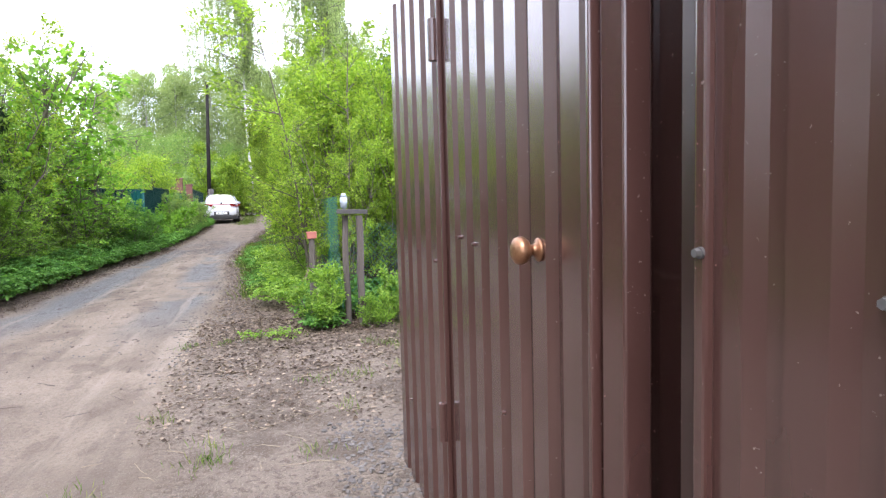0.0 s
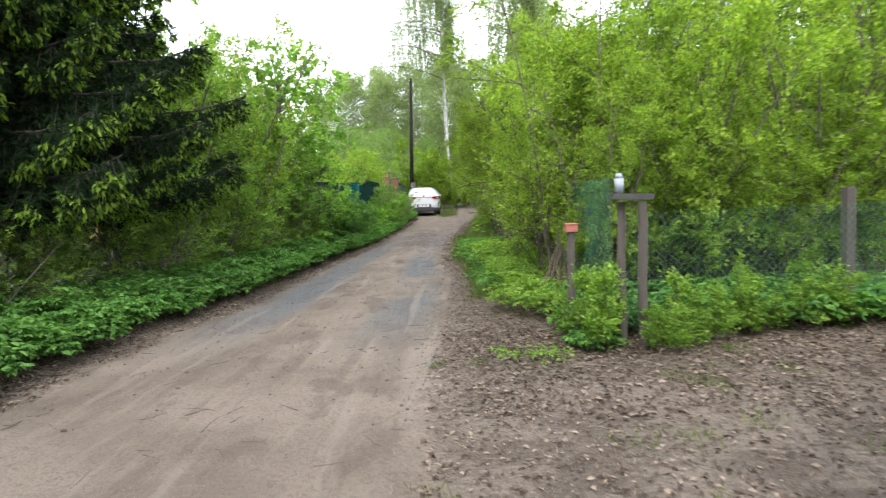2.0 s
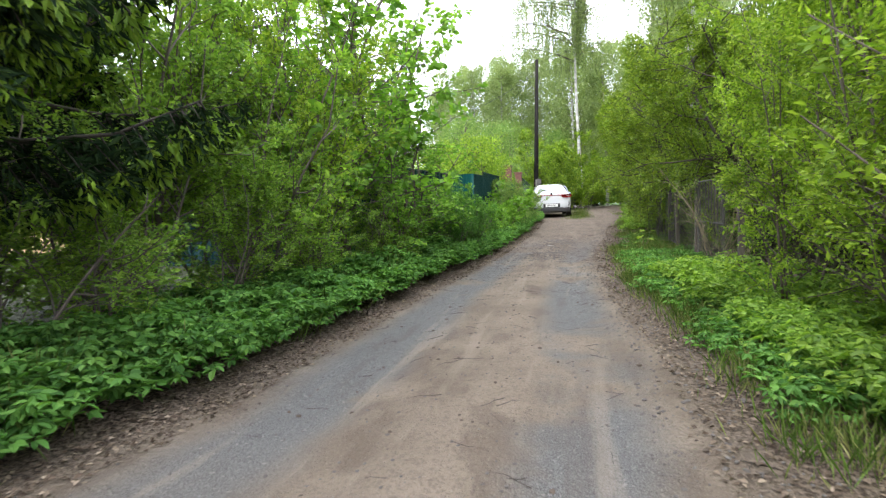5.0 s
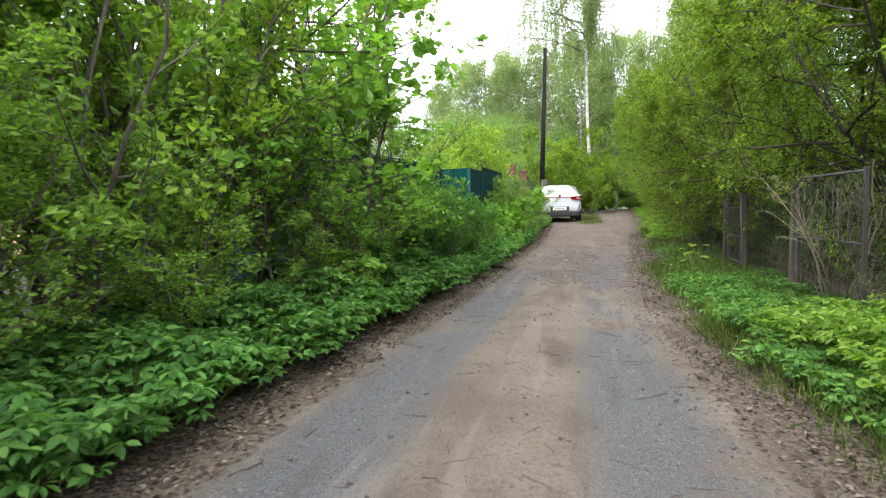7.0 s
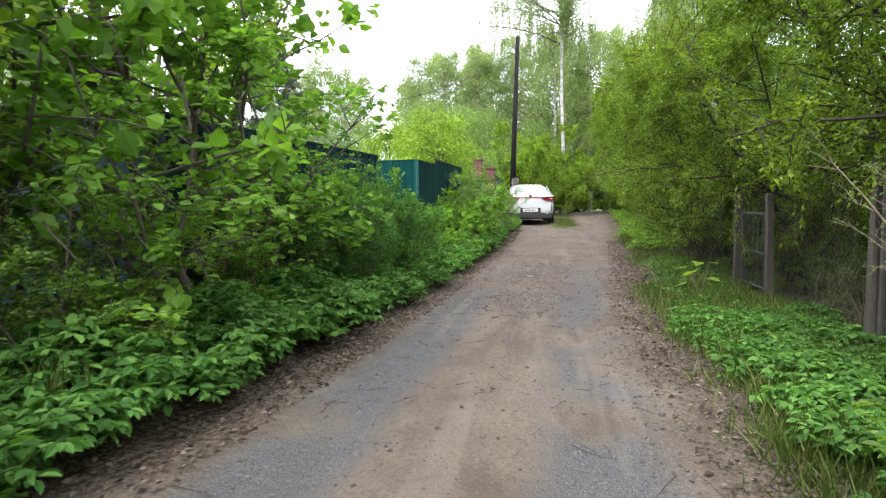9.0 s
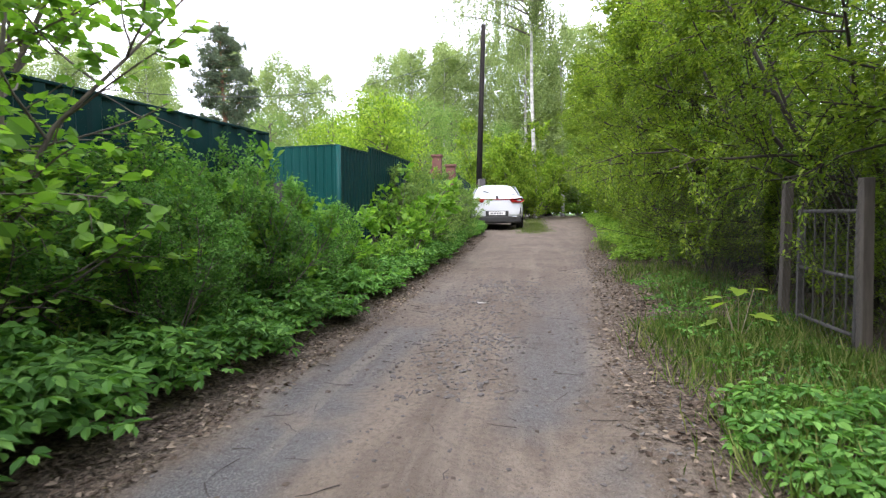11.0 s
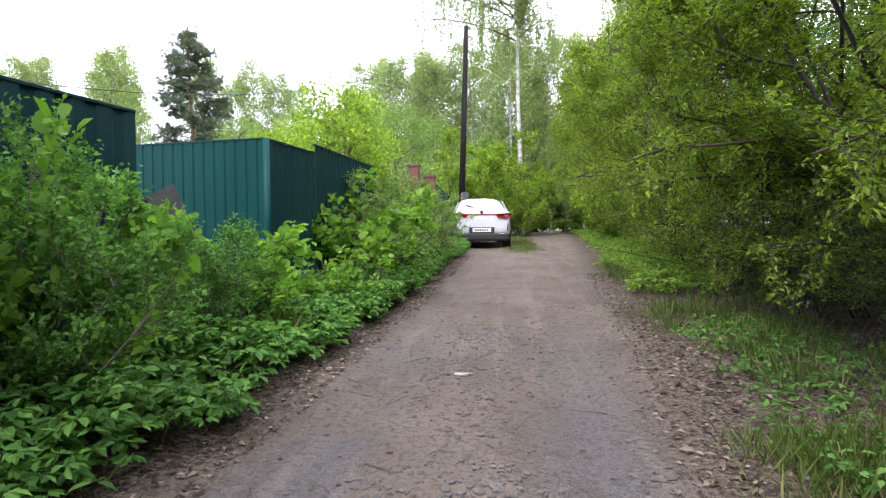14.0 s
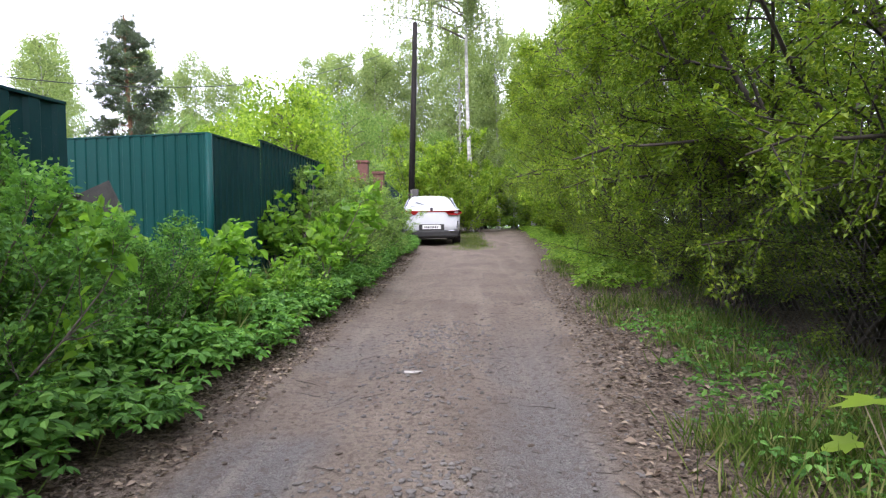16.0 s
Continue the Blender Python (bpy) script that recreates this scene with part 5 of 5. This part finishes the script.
rod(bm, (0, 0, 0.11), (0, 0, 0.15), 0.036, 0.020, 14)
part("body", bm, BOTTLE, bottle, "", True)
part("neck", rod(bmesh.new(), (0, 0, -0.03), (0, 0, 0.0), 0.013, 0.016, 12), BOTTLE, bottle)


def netting(name, label, a, b, z0, z1, cell, r, m, sag=0.0):
    """Diamond wire netting between two plan points."""
    A, B = np.array([*a, 0.0]), np.array([*b, 0.0])
    L = float(np.linalg.norm(B - A))
    d = (B - A) / L
    H = z1 - z0
    lines = []
    n = int((L + H) / cell)
    for k in range(n):
        s = k * cell - H
        for flip in (0, 1):
            t0, t1 = max(0.0, -s / H if s < 0 else 0.0), min(1.0, (L - s) / H)
            if t1 <= t0:
                continue
            q = []
            for t in (t0, (t0 + t1) / 2, t1):
                u = s + t * H
                u = L - u if flip else u
                q.append(A + d * u + np.array([0, 0, z0 + t * H]) + np.array([-d[1], d[0], 0]) * sag * math.sin(u * 2.2 + t * 2))
            lines.append((np.array(q), r, r))
    ob = place(name, tubes(name, lines, m, 3))
    return tagged(ob, label, "netting", kind="stuff")


netting("garden_netting", "green plastic garden netting on the corner posts", (0.70, 3.66), (0.62, 5.6), 0.82, 2.0, 0.06, 0.0018, NET_GREEN, 0.03)
netting("garden_netting", "green plastic garden netting along the yard", (0.78, 3.62), (4.6, 4.3), 0.80, 1.72, 0.07, 0.0014, NET_GREEN, 0.04)
p = thing("fence_post", "dark wooden fence post in the hedge", "post", on(2.75, 4.05))
part("shaft", box(bmesh.new(), 0.08, 0.08, 1.25, pose(0, 0, 0.5, 1, -1, 5), 0.006), OLD_WOOD, p)

# ---- the old garden gate and wire fence ----
for k, (x, y, h, lean) in enumerate(((0.53, 12.20, 1.22, 0.8), (0.55, 14.03, 1.02, -1.0), (0.60, 15.15, 1.05, 0.6), (0.60, 10.2, 1.0, 0.5))):
    p = thing("fence_post", "grey weathered wooden fence post among branches", "post", on(x, y), "posts of the old wire fence")
    part("shaft", box(bmesh.new(), 0.06, 0.06, h + 0.2, pose(0, 0, h / 2 - 0.1, 0, lean, 4), 0.006), OLD_WOOD, p)
for a, b in (((0.50, 10.2), (0.50, 12.2)), ((0.52, 12.3), (0.53, 13.9)), ((0.53, 14.0), (0.50, 15.1)), ((0.50, 15.2), (0.62, 18.6))):
    netting("wire_fence", "rusty wire netting of the old fence", a, b, 0.90, 1.95, 0.065, 0.0013, WIRE, 0.03)


def wicket(a, b, h, z):
    m, L = run(a, b, z)
    ob = thing("garden_gate", "old rusty iron garden gate with thin bars", "gate", m)
    for x in (0.0, L):
        part("stile", box(bmesh.new(), 0.03, 0.03, h, pose(x, 0, h / 2), 0.003), GREY_IRON, ob)
    for zz in (0.08, h * 0.5, h - 0.03):
        part("rail", rod(bmesh.new(), (0, 0, zz), (L, 0, zz), 0.012, sides=8), GREY_IRON, ob)
    for x in np.arange(0.12, L - 0.05, 0.14):
        part("bar", rod(bmesh.new(), (x, 0, 0.08), (x, 0, h - 0.03), 0.006, sides=6), GREY_IRON, ob)
    return ob


wicket((0.53, 12.10), (0.58, 10.9), 1.15, 0.86)
wicket((0.55, 14.10), (0.57, 14.85), 0.82, 0.92)

# ---- the green fences ----
DARK_A, DARK_B = (-4.30, 12.22), (-3.79, 16.05)
m, L = run(DARK_A, DARK_B, 0.85)
dark_fence = thing("metal_fence", "dark green profiled steel fence, tall and solid", "fence", m)
part("sheet", profile(L, 0.20, 0.020, 0.0, 1.66), STEEL_DARK_AND_SHADED, dark_fence)
part("cap", box(bmesh.new(), L, 0.04, 0.02, pose(L / 2, 0.012, 1.665), 0.004), STEEL_DARK_AND_SHADED, dark_fence)
m, L = run((-8.5, 12.5), DARK_A, 0.85)
dark_side = thing("metal_fence", "dark green profiled steel fence round the garden corner", "fence", m)
part("sheet", profile(L, 0.20, 0.020, 0.0, 1.66), STEEL_DARK_AND_SHADED, dark_side)
part("cap", box(bmesh.new(), L, 0.034, 0.018, pose(L / 2, 0.010, 1.66 + 0.004), 0.003), STEEL_DARK_AND_SHADED, dark_side)
CORNER = (-3.63, 17.69)
m, L = run((-7.2, 18.25), CORNER, 0.88)
green_front = thing("metal_fence", "teal green profiled steel fence panel facing the lane", "fence", m)
part("sheet", profile(L, 0.115, 0.009, 0.0, 1.71, 0.0, (0.60, 0.07, 0.26, 0.07)), STEEL_GREEN, green_front)
part("cap", box(bmesh.new(), L, 0.03, 0.015, pose(L / 2, 0.010, 1.715), 0.003), STEEL_GREEN, green_front)
part("corner_strip", rod(bmesh.new(), (L, 0.02, 0.0), (L, 0.02, 1.715), 0.03, sides=14), STEEL_GREEN, green_front, "rounded green corner strip", True)
# teal fence turning along the lane: side shade put in by darker steel
m, L = run(CORNER, (-3.52, 18.75), 0.88)
green_side = thing("metal_fence", "teal green profiled steel fence along the lane, side shade in its colour", "fence", m)
part("sheet", profile(L, 0.115, 0.014, 0.0, 1.71), STEEL_DARK_AND_SHADED, green_side)
part("cap", box(bmesh.new(), L, 0.034, 0.018, pose(L / 2, 0.010, 1.71 + 0.004), 0.003), STEEL_DARK_AND_SHADED, green_side)
m, L = run((-3.52, 18.76), (-3.40, 21.2), 0.92)
green_far = thing("metal_fence", "teal green profiled steel fence along the lane, side shade in its colour", "fence", m)
part("sheet", profile(L, 0.115, 0.014, 0.0, 1.76), STEEL_DARK_AND_SHADED, green_far)
part("cap", box(bmesh.new(), L, 0.034, 0.018, pose(L / 2, 0.010, 1.76 + 0.004), 0.003), STEEL_DARK_AND_SHADED, green_far)
m, L = run((-3.22, 27.1), (-3.45, 34.0), 1.12)
last_fence = thing("metal_fence", "green profiled steel fence beyond the shrubs", "fence", m)
part("sheet", profile(L, 0.20, 0.014, 0.0, 1.75), STEEL_DARK_AND_SHADED, last_fence)
part("cap", box(bmesh.new(), L, 0.034, 0.018, pose(L / 2, 0.010, 1.75 + 0.004), 0.003), STEEL_DARK_AND_SHADED, last_fence)
m, L = run((-6.2, 26.9), (-3.50, 27.0), 1.05)
gate_green = thing("metal_gate", "green steel gate between red brick pillars", "gate", m)
part("sheet", profile(L, 0.20, 0.014, 0.0, 1.65), STEEL_GREEN, gate_green)
part("cap", box(bmesh.new(), L, 0.034, 0.018, pose(L / 2, 0.010, 1.65 + 0.004), 0.003), STEEL_GREEN, gate_green)
for x, y, h in ((-3.36, 26.95, 1.80), (-3.80, 27.3, 2.10)):
    p = thing("brick_pillar", "red brick gate pillar with a flat cap", "pillar", on(x, y), "brick pillars of the green gate")
    part("shaft", box(bmesh.new(), 0.25, 0.25, h, pose(0, 0, h / 2), 0.006), BRICK_RED, p)
    part("cap", box(bmesh.new(), 0.31, 0.31, 0.06, pose(0, 0, h + 0.03), 0.008), BRICK_RED, p)
part("lintel", box(bmesh.new(), 1.0, 0.14, 0.12, pose(-0.4, 0.15, 1.70, 0, 0, -20)), BRICK_RED, p)
lean = thing("leaning_sheet", "dark brown roofing sheet leaning on the green fence", "sheet", pose(-3.98, 16.75, 0.95, 0, 0, 5))
part("sheet", box(bmesh.new(), 0.55, 0.012, 1.15, pose(0.0, 0, 0.52, 0, -24, 0), 0.003), DARK_CAP, lean)
part("ridge", box(bmesh.new(), 0.16, 0.05, 0.03, pose(-0.26, 0, 1.06, 0, 8, 0), 0.005), DARK_CAP, lean)

# ---- utility poles and cables ----
pole = thing("utility_pole", "dark tarred wooden utility pole on a concrete foot", "pole", pose(-3.22, 34.2, float(ground_z(-3.22, 34.2))))
part("shaft", rod(bmesh.new(), (0.05, 0.02, 0.55), (0.30, 0, 7.85), 0.125, 0.085, 12), POLE_WOOD, pole, "", True)
part("foot", box(bmesh.new(), 0.20, 0.20, 2.0, pose(0.16, -0.05, 0.75), 0.015), CONCRETE, pole, "concrete foot")
for z in (1.1, 1.55):
    part("wire_band", rod(bmesh.new(), (0.10, 0, z), (0.10, 0, z + 0.03), 0.15, sides=14), RUST, pole)
part("meter_box", box(bmesh.new(), 0.22, 0.14, 0.30, pose(0.24, -0.1, 1.62), 0.01), GREY_IRON, pole, "small grey box")
for z, s in ((7.45, 1), (7.1, -1)):
    ins = part("bracket", rod(bmesh.new(), (0.28, 0, z), (0.28 + 0.14 * s, 0, z + 0.06), 0.012, sides=6), RUST, pole)
    part("insulator", rod(bmesh.new(), (0.28 + 0.14 * s, 0, z + 0.05), (0.28 + 0.14 * s, 0, z + 0.15), 0.035, 0.025, 10), WHITE_TRIM, ins)
far_pole = thing("utility_pole", "far grey utility pole with a slanted strut", "pole", on(-1.9, 56.0))
part("shaft", rod(bmesh.new(), (0, 0, -0.2), (0.1, 0, 5.6), 0.11, 0.08, 10), OLD_WOOD, far_pole, "", True)
part("strut", rod(bmesh.new(), (-1.6, 0, -0.1), (0.05, 0, 4.6), 0.09, 0.07, 10), OLD_WOOD, far_pole)


def cable(name, a, b, sag):
    s = np.linspace(0, 1, 14)[:, None]
    pts = np.array(a) * (1 - s) + np.array(b) * s
    pts[:, 2] -= (4 * sag * s * (1 - s))[:, 0]
    return tagged(place(name, tubes(name, [(pts, 0.009, 0.009)], CABLE, 4)), "thin overhead electric cable", "cable")


cable("overhead_cable", (-2.95, 34.2, 8.7), (-1.8, 56, 6.7), 0.7)
cable("overhead_cable", (-3.0, 34.2, 8.3), (-14.0, 46, 5.6), 0.9)
cable("overhead_cable", (-2.95, 34.2, 8.6), (-9.5, 21.0, 4.2), 0.9)

# ---- the parked car ----
def car(m):
    ob = thing("parked_car", "white sedan parked on the grass beside the lane", "car", m)
    # half-width and height of the shell at each station along the car, from the tail
    st = [(0.00, 0.70, 0.50, 0.98, 0.98, 0.60), (0.06, 0.80, 0.36, 1.02, 1.02, 0.64), (0.30, 0.85, 0.30, 1.04, 1.07, 0.66), (0.60, 0.868, 0.26, 1.02, 1.12, 0.62), (1.05, 0.87, 0.24, 0.99, 1.36, 0.57),
          (1.55, 0.87, 0.24, 0.97, 1.455, 0.55), (2.10, 0.87, 0.24, 0.96, 1.47, 0.55), (2.70, 0.87, 0.24, 0.95, 1.36, 0.56), (3.25, 0.865, 0.26, 0.93, 1.02, 0.60), (3.90, 0.83, 0.28, 0.84, 0.88, 0.60), (4.25, 0.74, 0.34, 0.72, 0.74, 0.52), (4.40, 0.55, 0.42, 0.60, 0.60, 0.40)]
    bm = bmesh.new()
    rows = []
    for y, w, lo, belt, top, tw in st:
        half = [(w * 0.86, lo), (w * 0.98, lo + 0.10), (w, (lo + belt) / 2), (w * 0.97, belt - 0.05), (w * 0.94, belt), ((w * 0.94 + tw) / 2, (belt + top) / 2 + 0.02 * (top > belt + 0.1)), (tw + 0.03, top - 0.03 * (top > belt + 0.02)), (tw * 0.7, top + 0.0), (0.0, top + 0.012)]
        rows.append([bm.verts.new((x, y, z)) for x, z in half] + [bm.verts.new((-x, y, z)) for x, z in half[-2::-1]])
    for a, b in zip(rows, rows[1:]):
        for k in range(len(a) - 1):
            bm.faces.new((a[k], b[k], b[k + 1], a[k + 1]))
        bm.faces.new((a[-1], b[-1], b[0], a[0]))
    bm.faces.new(rows[0][::-1])
    bm.faces.new(rows[-1])
    bmesh.ops.recalc_face_normals(bm, faces=bm.faces)
    body = part("body", bm, CAR_WHITE, ob, "", True)
    md = body.modifiers.new("smooth", "SUBSURF")
    md.levels = md.render_levels = 2

    def panel(name, pts, mat, parent=ob, label="", thick=0.012):
        b = bmesh.new()
        f = b.faces.new([b.verts.new(p) for p in pts])
        g = bmesh.ops.extrude_face_region(b, geom=[f])
        bmesh.ops.translate(b, verts=[v for v in g["geom"] if isinstance(v, bmesh.types.BMVert)], vec=f.normal * -thick)
        bmesh.ops.recalc_face_normals(b, faces=b.faces)
        return part(name, b, mat, parent, label)

    panel("rear_window", [(-0.60, 0.52, 1.095), (0.60, 0.52, 1.095), (0.50, 1.06, 1.345), (-0.50, 1.06, 1.345)], CAR_GLASS_PALED, label="rear window with the sky's reflection in its pale colour", thick=0.03)
    wiper = part("wiper", rod(bmesh.new(), (-0.42, 0.70, 1.235), (-0.20, 0.60, 1.16), 0.012, sides=6), CAR_BLACK, ob)
    part("aerial", rod(bmesh.new(), (0, 1.45, 1.44), (0, 1.35, 1.53), 0.012, 0.006, 8), CAR_BLACK, ob)
    for s in (-1, 1):
        panel("tail_lamp", [(s * 0.38, -0.020, 0.985), (s * 0.40, -0.020, 0.945), (s * 0.46, -0.018, 0.865), (s * 0.74, 0.02, 0.855), (s * 0.855, 0.22, 0.90), (s * 0.86, 0.26, 0.97), (s * 0.74, 0.01, 1.0)], LAMP_RED, label="dark red tail lamp", thick=0.04)
        panel("reflector", [(s * 0.70, -0.005, 0.50), (s * 0.74, -0.005, 0.50), (s * 0.755, 0.0, 0.70), (s * 0.73, 0.0, 0.70)], CAR_BLACK, thick=0.02)
        pipe = part("exhaust_trim", box(bmesh.new(), 0.15, 0.04, 0.055, pose(s * 0.56, -0.012, 0.40), 0.012), CHROME, ob, "chrome exhaust trim")
        part("outlet", box(bmesh.new(), 0.11, 0.01, 0.03, pose(s * 0.56, -0.034, 0.40), 0.004), CAR_BLACK, pipe)
        mir = part("wing_mirror", box(bmesh.new(), 0.17, 0.10, 0.12, pose(s * 0.96, 2.85, 1.0), 0.03), CAR_WHITE, ob)
        part("glass", box(bmesh.new(), 0.13, 0.005, 0.09, pose(s * 0.96, 2.796, 1.0)), CAR_GLASS_PALED, mir)
        panel("side_window", [(s * 0.83, 1.25, 1.02), (s * 0.82, 2.95, 1.0), (s * 0.67, 2.55, 1.32), (s * 0.64, 1.95, 1.41), (s * 0.66, 1.40, 1.36)], CAR_GLASS_PALED, thick=0.03)
        for y in (0.82, 3.45):
            w = part("wheel", rod(bmesh.new(), (s * 0.66, y, 0.31), (s * 0.865, y, 0.31), 0.305, sides=28), TYRE, ob)
            part("rim", rod(bmesh.new(), (s * 0.84, y, 0.31), (s * 0.872, y, 0.31), 0.20, 0.19, 20), CHROME, w)
    panel("lamp_strip", [(-0.40, -0.014, 0.985), (0.40, -0.014, 0.985), (0.40, -0.016, 0.950), (-0.40, -0.016, 0.950)], LAMP_RED, label="red strip between the tail lamps", thick=0.02)
    part("badge", rod(bmesh.new(), (0, 0.0, 1.03), (0, 0.03, 1.03), 0.05, sides=18), CAR_BLACK, ob, "small oval badge")
    part("lower_bumper", box(bmesh.new(), 1.52, 0.20, 0.20, pose(0, 0.088, 0.335), 0.04), CAR_BLACK, ob, "black plastic lower bumper")
    part("plate_recess", box(bmesh.new(), 0.72, 0.03, 0.17, pose(0, 0.012, 0.52), 0.015), CAR_BLACK, ob)
    plate = part("number_plate", box(bmesh.new(), 0.52, 0.012, 0.112, pose(0, -0.012, 0.525), 0.003), WHITE_TRIM, ob, "white number plate")
    bm = bmesh.new()
    for k in range(8):
        box(bm, 0.030, 0.004, 0.052, pose(-0.19 + 0.05 * k, -0.020, 0.525))
    part("lettering", bm, CAR_BLACK, plate)
    part("underbody", box(bmesh.new(), 1.45, 4.0, 0.10, pose(0, 2.2, 0.25), 0.02), CAR_BLACK, ob)
    return ob


car(pose(-2.17, 29.1, float(ground_z(-2.2, 29.9)) - 0.005, 1.2, 0, 5))

# ---- houses seen through the leaves ----
def house(name, label, m, w, d, h, rise, wall_mat, windows, chimney=None):
    ob = thing(name, label, "house", m)
    wall = bmesh.new()
    v = [wall.verts.new(p) for p in ((-w / 2, -d / 2, 0), (w / 2, -d / 2, 0), (w / 2, d / 2, 0), (-w / 2, d / 2, 0), (-w / 2, -d / 2, h), (w / 2, -d / 2, h), (w / 2, d / 2, h), (-w / 2, d / 2, h), (-w / 2, 0, h + rise), (w / 2, 0, h + rise))]
    for q in ((0, 1, 5, 4), (1, 2, 6, 9, 5), (2, 3, 7, 6), (3, 0, 4, 8, 7), (3, 2, 1, 0)):
        wall.faces.new([v[k] for k in q])
    part("wall", wall, wall_mat, ob)
    roof = bmesh.new()
    for s in (-1, 1):
        a = math.degrees(math.atan2(rise, d / 2))
        L = math.hypot(rise, d / 2) + 0.35
        box(roof, w + 0.7, L, 0.07, pose(0, s * d / 4 + s * 0.1, h + rise / 2 - 0.02, -s * a), 0.01)
    rf = part("roof", roof, ROOF_GREY, ob, "weathered grey roof sheets")
    if chimney:
        ch = part("chimney", box(bmesh.new(), 0.42, 0.42, 1.5, pose(chimney, 0.3, h + rise + 0.25), 0.01), CONCRETE, ob, "whitewashed chimney")
        bm = bmesh.new()
        for sx in (-0.15, 0.15):
            rod(bm, (chimney + sx, 0.3, h + rise + 1.0), (chimney + sx, 0.3, h + rise + 1.2), 0.012, sides=6)
        bmesh.ops.create_cone(bm, cap_ends=True, segments=4, radius1=0.44, radius2=0.04, depth=0.24, matrix=pose(chimney, 0.3, h + rise + 1.28, 0, 0, 45))
        part("chimney_cowl", bm, ROOF_GREY, ch)
    for x, y, z, ww, hh, rz in windows:
        f = part("window", box(bmesh.new(), ww + 0.14, 0.06, hh + 0.14, pose(x, y, z, 0, 0, rz), 0.01), WHITE_TRIM, ob, "white-framed window")
        for k in (-1, 1):
            part("pane", box(bmesh.new(), ww / 2 - 0.04, 0.02, hh - 0.04, pose(x, y, z, 0, 0, rz) @ pose(k * ww / 4, -0.03, 0)), GLASS, f)
    return ob


house("house", "grey plank house with a gable roof and chimney", pose(9.5, 17.5, 0.85, 0, 0, -25), 8, 6, 2.9, 2.2, HOUSE_WALL, [(-2, -3.02, 1.6, 1.2, 1.2, 0), (1, -3.02, 1.6, 1.2, 1.2, 0), (-4.02, 0, 1.6, 1.0, 1.2, -90)], 1.0)
house("house", "yellow brick house with white windows behind the shrubs", pose(-13.5, 19.5, 0.7, 0, 0, 8), 9, 6, 2.5, 0.45, BRICK_TAN, [(-2, -3.02, 1.6, 1.2, 1.2, 0), (2.3, -3.02, 1.6, 1.2, 1.2, 0), (4.52, -1.0, 1.6, 1.2, 1.2, 90)])

# small scraps on the lane
scrap = bmesh.new()
box(scrap, 0.085, 0.040, 0.006, pose(-1.70, 15.96, float(ground_z(-1.7, 15.96)) + 0.008, 4, 3, 8), 0.002)
box(scrap, 0.045, 0.060, 0.005, pose(-1.67, 15.97, float(ground_z(-1.7, 15.96)) + 0.010, -5, 6, 52), 0.002)
tagged(part("paper_scrap", scrap, PAPER, None), "flattened pale scrap lying on the lane", "scrap")


# a maple seedling on the verge
def seedling(x, y):
    ob = thing("maple_seedling", "small maple seedling with bright lobed leaves", "plant", on(x, y))
    r = np.random.default_rng(200)
    lobes = ((0.0, 0.0), (0.16, -0.10), (0.46, -0.02), (0.34, 0.16), (0.56, 0.42), (0.28, 0.40), (0.24, 0.62), (0.0, 1.0))
    for k, (a, h, L) in enumerate(((200, 0.30, 0.15), (110, 0.24, 0.17), (300, 0.20, 0.15), (30, 0.34, 0.13), (165, 0.13, 0.14), (250, 0.36, 0.12))):
        d = Vector((math.cos(radians(a)), math.sin(radians(a)), 0))
        tip = d * 0.13 + Vector((0, 0, h))
        part("stalk", rod(bmesh.new(), (0, 0, -0.02), tip, 0.003, 0.002, 5), DRY_STEM, ob)
        bm = bmesh.new()
        m = Matrix.Translation(tip) @ pose(0, 0, 0, 0, 0, a - 90) @ pose(0, 0, 0, r.uniform(-25, 5), r.uniform(-15, 15))
        mid = [bm.verts.new(m @ Vector((0, v * L, 0))) for v in (0.0, 0.4, 1.0)]
        for s in (-1, 1):
            edge = [bm.verts.new(m @ Vector((s * u * L, v * L, 0.10 * u * L))) for u, v in lobes[1:-1]]
            for p, q in zip([mid[0]] + edge, edge + [mid[2]]):
                bm.faces.new((mid[1], p, q) if s > 0 else (mid[1], q, p))
        part("leaf", bm, LEAF_FRESH, ob)
    return ob


seedling(0.06, 14.5)
